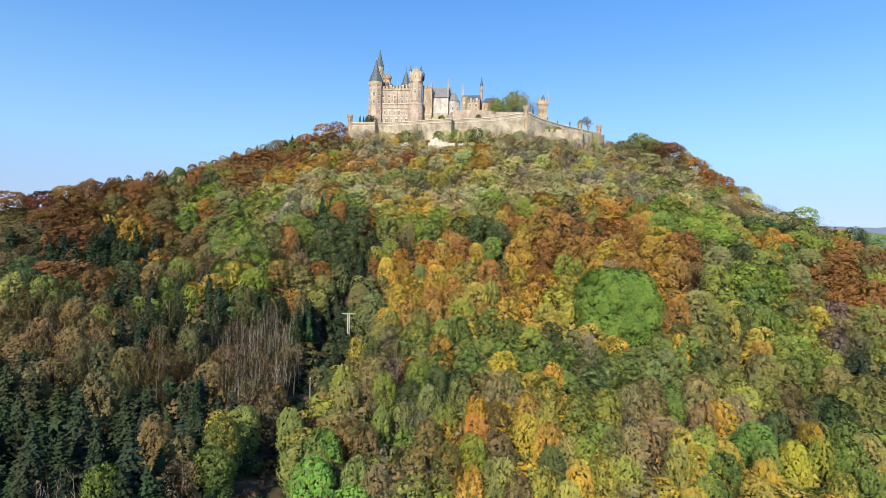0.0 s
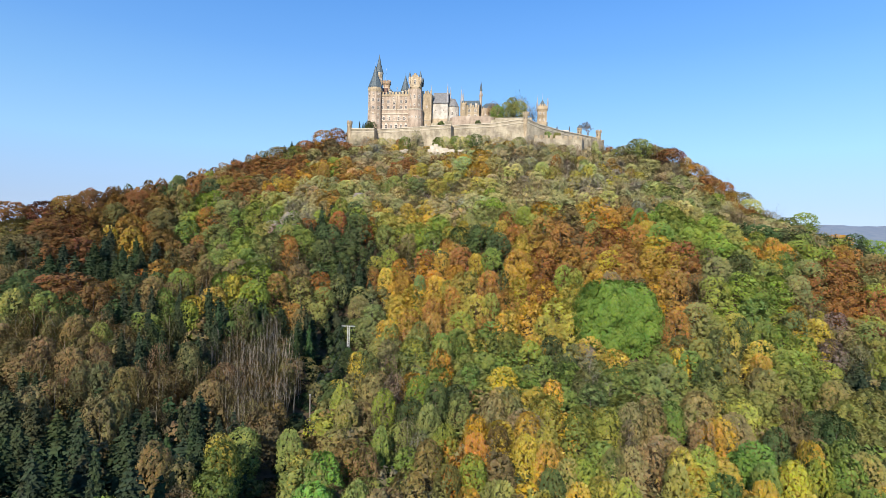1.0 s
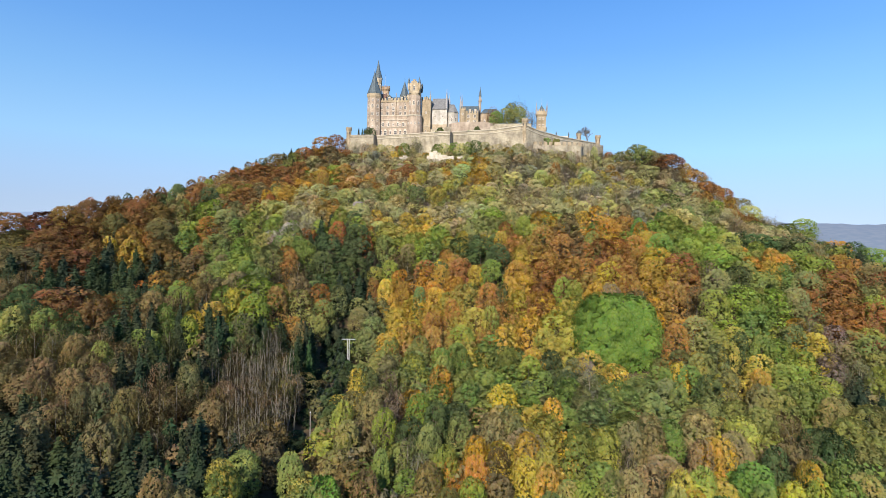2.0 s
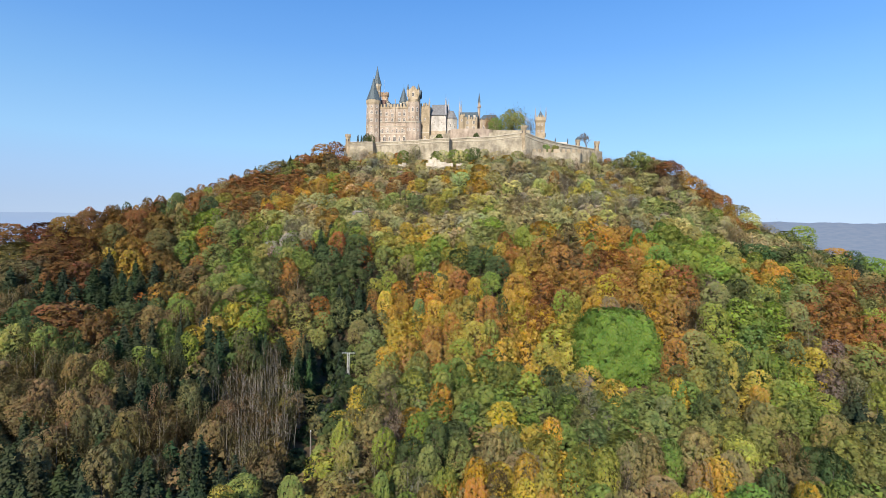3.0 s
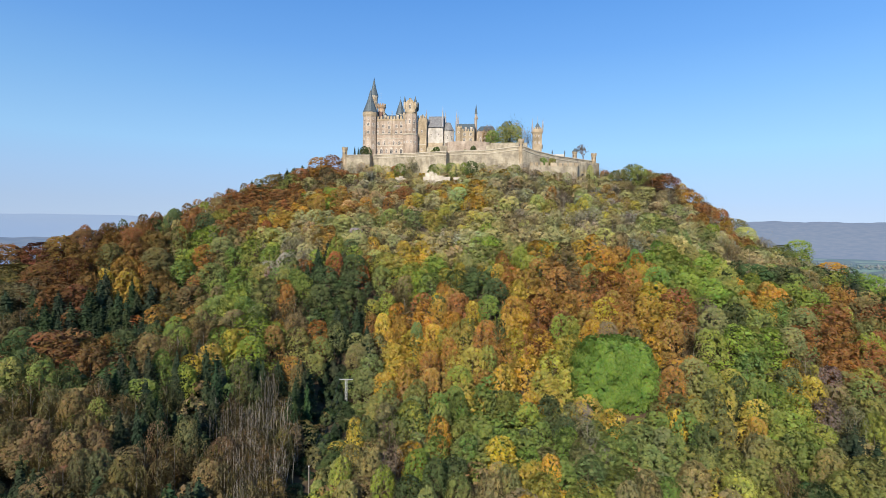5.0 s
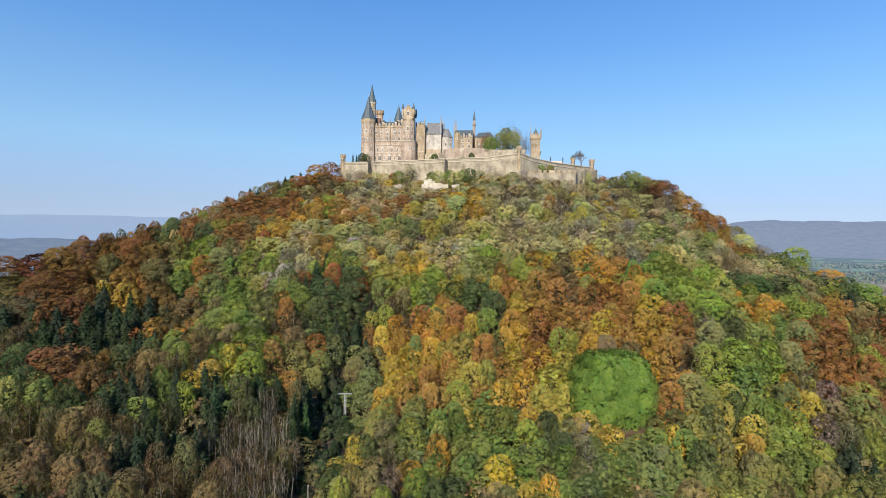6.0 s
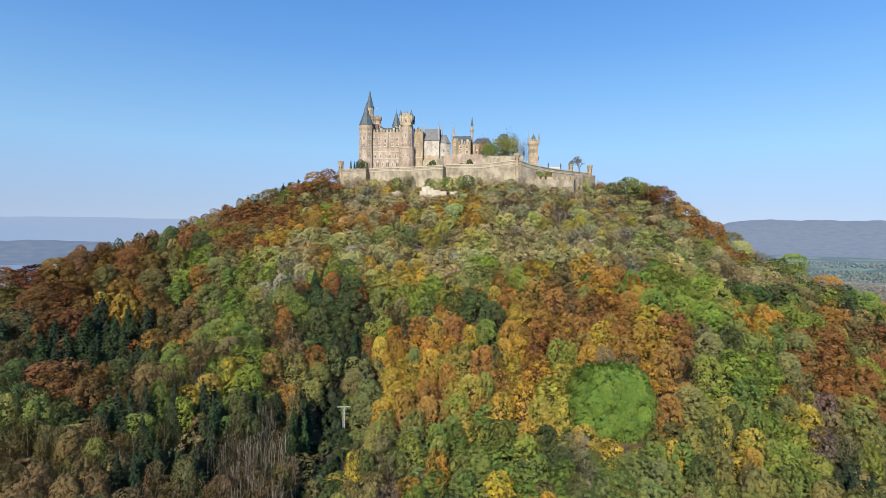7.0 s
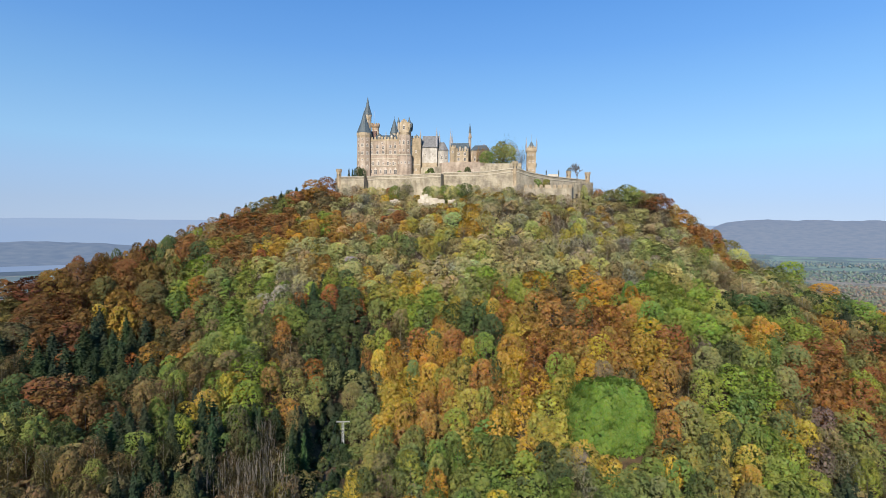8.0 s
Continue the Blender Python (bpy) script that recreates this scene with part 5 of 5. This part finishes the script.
stand("spruce", "firgreen", [(-109, 226, 10.2), (-115, 223, 9.1), (-110, 217, 8.8), (-124, 217, 10.2), (-124, 210, 9.9), (-126, 224, 8.7), (-115, 213, 9.3), (-111, 201, 8.8), (-105, 200, 8.2), (-146, 198, 10.6), (-138, 200, 9.9), (-131, 203, 9.8), (-123, 197, 10.0), (-127, 190, 8.8), (-119, 199, 9.5), (-111, 190, 8.5), (-41, 228, 7.3), (-20, 209, 8.5), (-80, 149, 6.2), (-77, 150, 6.2), (-74, 152, 7.0), (-68, 138, 5.7), (-61, 159, 7.0), (-56, 153, 6.4), (-56, 146, 6.1), (-53, 143, 5.7), (-53, 132, 4.7), (-67, 124, 5.9), (-64, 126, 5.0), (-43, 100, 4.3)])
stand("spruce", "firgreen", [(-41, 102, 4.3), (110, 126, 8.2), (176, 205, 9.8), (-31, 156, 4.5), (-67, 90, 7.0), (-51, 73, 6.5), (-39, 75, 8.0), (-39, 95, 3.9), (-48, 67, 5.6), (-51, 83, 6.2), (-45, 77, 4.2)])
stand("slender", "lime", [(31, 143, 6.5)])
stand("slender", "green", [(18, 133, 7.0), (13, 127, 5.5), (38, 131, 5.8), (33, 134, 5.8), (20, 150, 6.7), (-6, 103, 3.6)])
stand("slender", "greygreen", [(-8, 145, 6.5), (41, 126, 5.7), (48, 128, 6.2), (53, 129, 6.3), (58, 126, 6.3), (65, 133, 5.9), (67, 130, 5.5)])
stand("sparse", "palegrey", [(-57, 245, 9.5), (-48, 230, 7.2), (51, 271, 9.8), (74, 267, 9.9), (107, 315, 11.1), (75, 249, 9.9), (85, 254, 9.5), (105, 259, 10.6), (143, 297, 11.0), (-27, 322, 8.5), (49, 290, 8.4), (61, 288, 7.7)])
stand("sparse", "grey", [(95, 227, 8.8), (46, 137, 7.2), (115, 150, 8.6), (116, 133, 7.3), (-6, 136, 5.4), (96, 173, 8.5), (-4, 126, 5.4), (-1, 106, 5.3), (1, 101, 4.3), (43, 103, 3.9), (-32, 75, 4.6), (-28, 77, 5.3)])
stand("sparse", "hazetan", [(56, 251, 9.1), (64, 244, 8.9), (93, 249, 10.1), (148, 252, 11.8), (143, 235, 11.1), (148, 230, 11.0), (190, 283, 13.7), (62, 280, 7.5), (107, 338, 9.3), (125, 309, 9.5)])
stand("sparse", "tan", [(168, 219, 11.1), (154, 198, 9.5), (116, 141, 9.3)])
stand("sparse", "brown", [(-134, 188, 6.6), (-77, 120, 5.9), (-64, 316, 10.0), (-44, 198, 8.2), (-74, 170, 7.6), (-4, 210, 7.5), (-1, 257, 7.3), (-94, 135, 7.2), (88, 163, 8.0), (84, 113, 6.7), (-8, 110, 5.5), (-59, 125, 5.5), (79, 288, 7.1), (-49, 152, 6.6), (-33, 135, 5.9), (-29, 142, 5.4), (-38, 124, 5.6), (-28, 122, 4.8), (-41, 117, 5.0), (-34, 113, 4.9), (-49, 122, 5.6), (-29, 134, 5.5), (-31, 121, 4.8), (-45, 122, 5.6), (-87, 132, 6.5), (-85, 128, 6.4), (-94, 129, 7.0), (-79, 137, 6.1), (-70, 131, 6.2), (-64, 141, 5.7)])
stand("sparse", "brown", [(-68, 106, 7.3), (-58, 117, 5.5), (-53, 112, 5.3), (-53, 120, 5.6), (-64, 97, 6.2), (-48, 101, 4.9), (-76, 111, 5.7), (-55, 108, 4.9)])
stand("bare", "brown", [(-48, 142, 6.6), (-43, 136, 6.0), (-43, 145, 6.3), (-39, 133, 5.9), (-42, 153, 6.6), (-38, 142, 6.2), (-37, 149, 6.4), (-32, 141, 5.4), (-42, 126, 5.4), (-35, 123, 5.5), (-34, 131, 5.8), (-37, 114, 5.2)])
stand("broad", "brightgreen", [(-15, 93, 6.5), (-15, 83, 7.7)])
stand("bare", "grey", [(-43, 66, 4.5)])
# on the shoulders beside the castle
stand("broad", "rust", [(-52, 340, 12.0, 6), (-70, 331, 11.7, 2)])
stand("broad", "copper", [(-60, 337, 15.4, 6), (-50, 282, 7.0, 3)])
stand("broad", "brown", [(-54, 322, 11.4, 4)])
stand("spruce", "firgreen", [(-80, 337, 5.6)])
stand("broad", "greygreen", [(129, 320, 11.6, 4)])
stand("broad", "olive", [(132, 314, 11.4, 4)])
stand("sparse", "brown", [(137, 306, 11.1, 2)])


# the great oak, and dark spruces along the open strip
tree("large", "brightgreen", 60.5, 156.0, float(ground(60.5, 156.0)) - 0.3, 25.5, 23.7)
taken.append((60.5, 156.0, 22, "slender", "green"))
for x, y, w, h, colour in ((44, 147, 7, 12, "greygreen"), (49, 141, 6.5, 10.5, "greygreen"), (54, 139.5, 7, 10, "green"), (59, 138.5, 6.5, 9.5, "greygreen"), (64, 139.5, 7, 10, "greygreen"), (69, 141.5, 6.5, 10.5, "green"), (74, 145, 7, 12, "greygreen"), (57, 144, 7, 8, "green"), (64, 144, 7, 8, "olive"), (51, 145, 7, 8.5, "green"), (71, 147, 7, 9, "olive")):
    tree("slender", colour, x, y, float(ground(x, y)) - 0.2, w, h)
for x, y, w, h in ((-33.5, 164, 6.5, 15), (-34.5, 156, 6.5, 15), (-33, 149, 6, 14), (-36, 168, 6.5, 15), (-25.5, 199, 8, 14), (-29, 201, 8, 14), (-22, 203, 8, 14)):
    tree("spruce", "firgreen", x, y, float(ground(x, y)) - 0.2, w, h)
    taken.append((x, y, w, "spruce", "firgreen"))

# on the castle's terraces
for kind, colour, u, v, z, w, h in (("broad", "tan", 100, 31, 74, 10, 18), ("broad", "olive", 97, 29, 74, 9, 14), ("broad", "olive", 105, 30, 74, 11, 15), ("sparse", "hazetan", 107, 33, 74, 12, 17), ("sparse", "tan", 102, 32, 74, 15, 19), ("broad", "green", 90.5, 20, 73.5, 9, 10.5), ("sparse", "grey", 113.5, 32, 72, 7, 14),
                                    ("sparse", "copper", 87, 34, 74, 9, 16), ("sparse", "grey", 93, 34, 74, 8, 15), ("winter", "grey", 151, 44, 67, 15, 16), ("broad", "darkgreen", 9, 9, 64.5, 5, 6.5), ("broad", "darkgreen", 11.5, 12, 64.5, 5, 8),
                                    ("spruce", "firgreen", 3.4, 9, 64.5, 2.6, 8), ("spruce", "firgreen", 5.4, 10, 64.5, 2.6, 7.5), ("broad", "darkgreen", 8, 14, 64.5, 6, 9), ("shrub", "darkgreen", 57, 9, 64.5, 5, 7.5),
                                    ("shrub", "olive", 54, 10, 64.5, 4, 5.5), ("shrub", "darkgreen", 80, 9, 66, 4, 6.5), ("shrub", "green", 75, 9.5, 66, 4, 4.5), ("shrub", "olive", 123, 5, 60, 5, 5), ("shrub", "olive", 128, 9, 60, 5, 5)):
    p = CASTLE @ Vector((u, v, z))
    tree(kind, colour, p.x, p.y, p.z, w, h)


# bushes against the foot of the bastions
for kind, colour, u, v, w, top in (("broad", "green", 58, -7, 8, 59.5), ("broad", "paleolive", 62, -6.5, 8, 60), ("broad", "green", 67, -5, 9, 60.5), ("broad", "paleyellow", 71, -6, 8, 60), ("broad", "green", 76, -6, 8, 61), ("broad", "darkgreen", 81, -7, 9, 61.5),
                                   ("broad", "paleolive", 86, -8, 8, 60.5), ("sparse", "hazetan", 44, -5, 9, 64), ("sparse", "hazetan", 40, -4, 7, 61), ("broad", "copper", 33, -4, 6, 59), ("broad", "green", 36, -5, 8, 60), ("broad", "paleolive", 28, -4, 8, 59),
                                   ("broad", "paleyellow", 22, -4, 7, 59.5), ("sparse", "palegrey", 5, -5, 7, 61.5), ("sparse", "hazetan", 12, -4, 7, 61), ("broad", "paleolive", 17, -4, 8, 59.5), ("broad", "paleolive", 93, -10, 9, 59), ("sparse", "palegrey", 99, -11, 7, 60.5),
                                   ("broad", "paleolive", 105, -12, 9, 59), ("sparse", "hazetan", 112, -12, 7, 57.5), ("sparse", "palegrey", 118, -12, 8, 57.5), ("broad", "tan", 118, -15, 8, 55.5), ("broad", "paleolive", 123, -14, 8, 55), ("sparse", "hazetan", 127, -14, 8, 56), ("broad", "tan", 130, -13, 8, 54.5), ("broad", "paleolive", 134.5, -12, 7, 54.5), ("sparse", "tan", 139, -11, 8, 55), ("broad", "hazetan", 144, -9, 8, 53), ("sparse", "tan", 148, -4, 8, 53), ("broad", "paleolive", 34, -17, 7, 50), ("sparse", "tan", 38, -17, 7, 50.2), ("broad", "tan", 44, -17, 8, 50.5), ("broad", "paleyellow", 49, -17, 7, 50.5), ("broad", "paleolive", 54, -17.5, 7, 49.2), ("sparse", "tan", 58, -18, 8, 49.3), ("broad", "tan", 63, -18, 8, 49), ("broad", "paleolive", 68, -17, 7, 49), ("sparse", "hazetan", 72, -17, 7, 50), ("broad", "tan", 76, -17, 7, 50.5),
                                   ("broad", "paleyellow", 153, 22, 5, 62.5), ("sparse", "palegrey", 163, 38, 8, 62)):
    p = CASTLE @ Vector((u, v, 0))
    g = float(ground(p.x, p.y)) - 0.3
    tree(kind, colour, p.x, p.y, g, w, top - g)

# the rest of the wood: each tree takes after those about it
def in_castle(x, y):
    q = CASTLE.inverted() @ Vector((x, y, 0))
    if -13 < q.x < 162 and q.y > -2.5 - 5 * max(0, min(1, (q.x - 60) / 50)) and q.y > (q.x - 119) * 1.02 - 6 and q.y < 100:
        return True
    if 112 < q.x < 144 and q.y > -12.5 + (q.x - 114) * 0.2 and q.y < 60:
        return True
    if 50 < q.x < 80 and -17 < q.y < -8.5:
        return True
    return False


# brambles and young growth in the strip under the line; dark colours carry its shade
for k in range(130):
    y = 68 + 122 * (k + 0.5) / 130
    x = -26.5 + tree_rng.uniform(-5.5, 5.5) + (4 if y < 98 else 0)
    if in_clearing(x, y):
        tree("shrub", ("darkgreen", "firgreen", "brown", "firgreen")[k % 4] if y < 170 else "firgreen", x, y, float(ground(x, y)) - 0.3, tree_rng.uniform(3.2, 5.0), tree_rng.uniform(1.4, 3.6) + (2.5 if y > 174 else 0))

for k in range(46):   # low growth about the steel pole
    x, y = tree_rng.uniform(-24, -13), 126 + 50 * (k + 0.5) / 46
    if math.hypot(x - px, y - py) > 2.5:
        tree("shrub", ("darkgreen", "greygreen", "olive")[k % 3], x, y, float(ground(x, y)) - 0.3, tree_rng.uniform(3.6, 5.2), tree_rng.uniform(3.0, 5.0) if y < 140 else tree_rng.uniform(1.4, 2.6))

taken_xy = np.array([t[:2] for t in taken])
taken_w = np.array([t[2] for t in taken])


def neighbour(x, y):
    """Kind and colour of one of the nearest trees."""
    near = np.argsort(np.hypot(taken_xy[:, 0] - x, taken_xy[:, 1] - y))[:5]
    kind, colour = taken[near[int(5 * tree_rng.random() ** 1.5)]][3:]
    if x < -24 and y < 112 and tree_rng.random() < 0.6:   # dark spruces at the hill's foot
        return "spruce", "firgreen"
    if kind == "broad" and y > 248 and x > -35 and tree_rng.random() < (0.55 if x > 55 else 0.33):   # the thin wood under the walls
        return "sparse", ("palegrey", "hazetan", "hazetan")[int(tree_rng.integers(3))]
    if kind == "sparse" and tree_rng.random() < 0.55:   # undergrowth beneath the half-bare trees
        return "broad", "paleolive" if y > 235 else colour
    return ("broad" if kind == "tall" and x > -100 else kind), colour


mass_v, mass_c, wood_v, wood_f = [], [], [], []
n_wood = 0
filled = []
for scale, low in ((1.0, False), (0.66, True)):   # the wood, then young growth in its gaps
    y = 56.0
    while y < 372:
        step = float(np.interp(y, (50, 150, 230, 330), (5.4, 5.8, 5.6, 4.6))) * scale
        x = max(-0.86 * y - 12, -215)
        while x < min(0.92 * y + 14, 250):
            filled.append((x + tree_rng.uniform(-0.4, 0.4) * step, y + tree_rng.uniform(-0.7, 0.7) * step, step, low))
            x += step
        y += step * (1.1 if low else 1.58)
grown = []
for jx, jy, step, low in filled:
    if jy > float(np.interp(jx, CREST_X, CREST_Y)) + (7 if jx < -60 else 14) or in_castle(jx, jy):
        continue
    if (np.hypot(taken_xy[:, 0] - jx, taken_xy[:, 1] - jy) < np.minimum(taken_w * (0.46 if low else 0.42), 11.0)).any():
        continue
    kind, colour = neighbour(jx, jy)
    if in_clearing(jx, jy):
        continue
    if low:
        if (np.hypot(grown_xy[:, 0] - jx, grown_xy[:, 1] - jy) < grown_xy[:, 2] * 0.52).any():
            continue
        kind, step = ("broad" if kind in ("tall", "sparse", "bare") else kind), 5.0
    grown.append((jx, jy, step * 1.3))
    if not low or len(grown) % 8 == 0:
        grown_xy = np.array(grown)
    g = float(ground(jx, jy)) - 0.2
    h = float(tree_height(jx, jy)) * tree_rng.uniform(0.74, 1.0) * (0.8 if low else 1.0) * {"spruce": 1.15, "bare": 1.12, "slender": 1.05, "shrub": 0.85}.get(kind, 1.0)
    w = step * tree_rng.uniform(1.1, 1.65) * {"spruce": 0.85, "bare": 0.85, "slender": 1.0, "shrub": 0.9}.get(kind, 1.0)
    if -24 < jx < -13 and 130 < jy < 174:   # low growth about the steel pole
        h *= 0.4
        w *= 0.8
    if jy < 200 and not low and count.get(species(kind, colour), 0) < 290:
        tree(kind, colour, jx, jy, g, w, h)
        if kind == "bare" or kind == "spruce" and tree_rng.random() < 0.7:   # these stand closer together
            bx, by = jx + tree_rng.uniform(-2.5, 2.5), jy + tree_rng.uniform(2.5, 5.5)
            tree(kind, colour, bx, by, float(ground(bx, by)) - 0.2, w, h * tree_rng.uniform(0.85, 1.0))
        continue
    fw, fh, made = FORMS[kind]
    v, f, q = made[tree_rng.integers(len(made))]
    a = tree_rng.uniform(0, 6.28)
    turn = np.array(((math.cos(a), -math.sin(a), 0), (math.sin(a), math.cos(a), 0), (0, 0, 1)))
    size = np.array((w / fw, w / fw, h / fh))
    q = q[tree_rng.permutation(len(q))[:int(len(q) * (0.24 if low else 0.42))]]   # fewer, larger clumps farther up
    mid = q[:, :3].mean(1, keepdims=True)
    p = (mid + (q[:, :3] - mid) * (1.75 if low else 1.4)) @ turn.T * size + (jx, jy, g)
    mass_v.append(np.concatenate([p, (q[:, 3:] @ turn.T) / size], 1))
    mass_c.append(np.repeat(jitter(colour)[None], len(q), 0))
    if kind in ("broad", "slender", "shrub"):
        v, f = v[:12], f[:6]
    wood_f.append(np.array(f) + n_wood)
    wood_v.append(v @ turn.T * size + (jx, jy, g))
    n_wood += len(v)

def coloured_mass(name, v, cols):
    me = crown_mesh(name, v, LEAF_MASS)
    tint = me.attributes.new("leaf_colour", 'FLOAT_COLOR', 'FACE')
    tint.data.foreach_set("color", np.concatenate([cols, np.ones((len(cols), 1))], 1).ravel())
    return new(name, me)


tagged(coloured_mass("hillside_wood", np.concatenate(mass_v), np.concatenate(mass_c)), "dense mixed autumn wood covering the upper hill", "wood", kind="stuff")
stems = rod_mesh("hillside_stems", np.concatenate(wood_v), np.concatenate(wood_f).tolist(), PALEBARK)
tagged(new("hillside_stems", stems), "grey-brown stems and branches of the hillside wood", "stems", kind="stuff")

# far woods on the plain: small pointed tufts in strips
far_rng = np.random.default_rng(5)
tuft_v, tuft_c = [], []
for b0, b1, d0, d1, amount, colours in ((32, 62, 1450, 2050, 4200, ("brown", "copper", "tan", "olive")), (34, 60, 2250, 2700, 1900, ("darkgreen", "green", "olive", "brown")), (30, 62, 2900, 3500, 1500, ("darkgreen", "brown", "olive")),
                                        (-50, -20, 2300, 2900, 700, ("darkgreen", "green", "olive")), (-52, -25, 1500, 1750, 600, ("brown", "olive", "darkgreen"))):
    for _ in range(amount):
        a, d = radians(far_rng.uniform(b0, b1)), far_rng.uniform(d0, d1)
        px, py = d * math.sin(a), d * math.cos(a)
        z, r, h = float(valley(px, py)) - 1, far_rng.uniform(3, 6.5), far_rng.uniform(4, 11)
        ring = [(px + r * math.cos(k * 1.571 + a), py + r * math.sin(k * 1.571 + a), z + h * 0.55) for k in range(4)]
        foot = [(px + r * 0.9 * math.cos(k * 1.571 + a), py + r * 0.9 * math.sin(k * 1.571 + a), z) for k in range(4)]
        for k in range(4):
            j = (k + 1) % 4
            tuft_v += [ring[k], ring[j], (px, py, z + h), foot[k], foot[j], ring[j], foot[k], ring[j], ring[k]]
        # blue added with distance puts haze into the tuft colours
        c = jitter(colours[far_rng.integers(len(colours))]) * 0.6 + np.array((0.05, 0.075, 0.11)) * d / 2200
        tuft_c += [c] * 12
tuft_v = np.array(tuft_v).reshape(-1, 3, 3)
tuft_n = np.cross(tuft_v[:, 1] - tuft_v[:, 0], tuft_v[:, 2] - tuft_v[:, 0])
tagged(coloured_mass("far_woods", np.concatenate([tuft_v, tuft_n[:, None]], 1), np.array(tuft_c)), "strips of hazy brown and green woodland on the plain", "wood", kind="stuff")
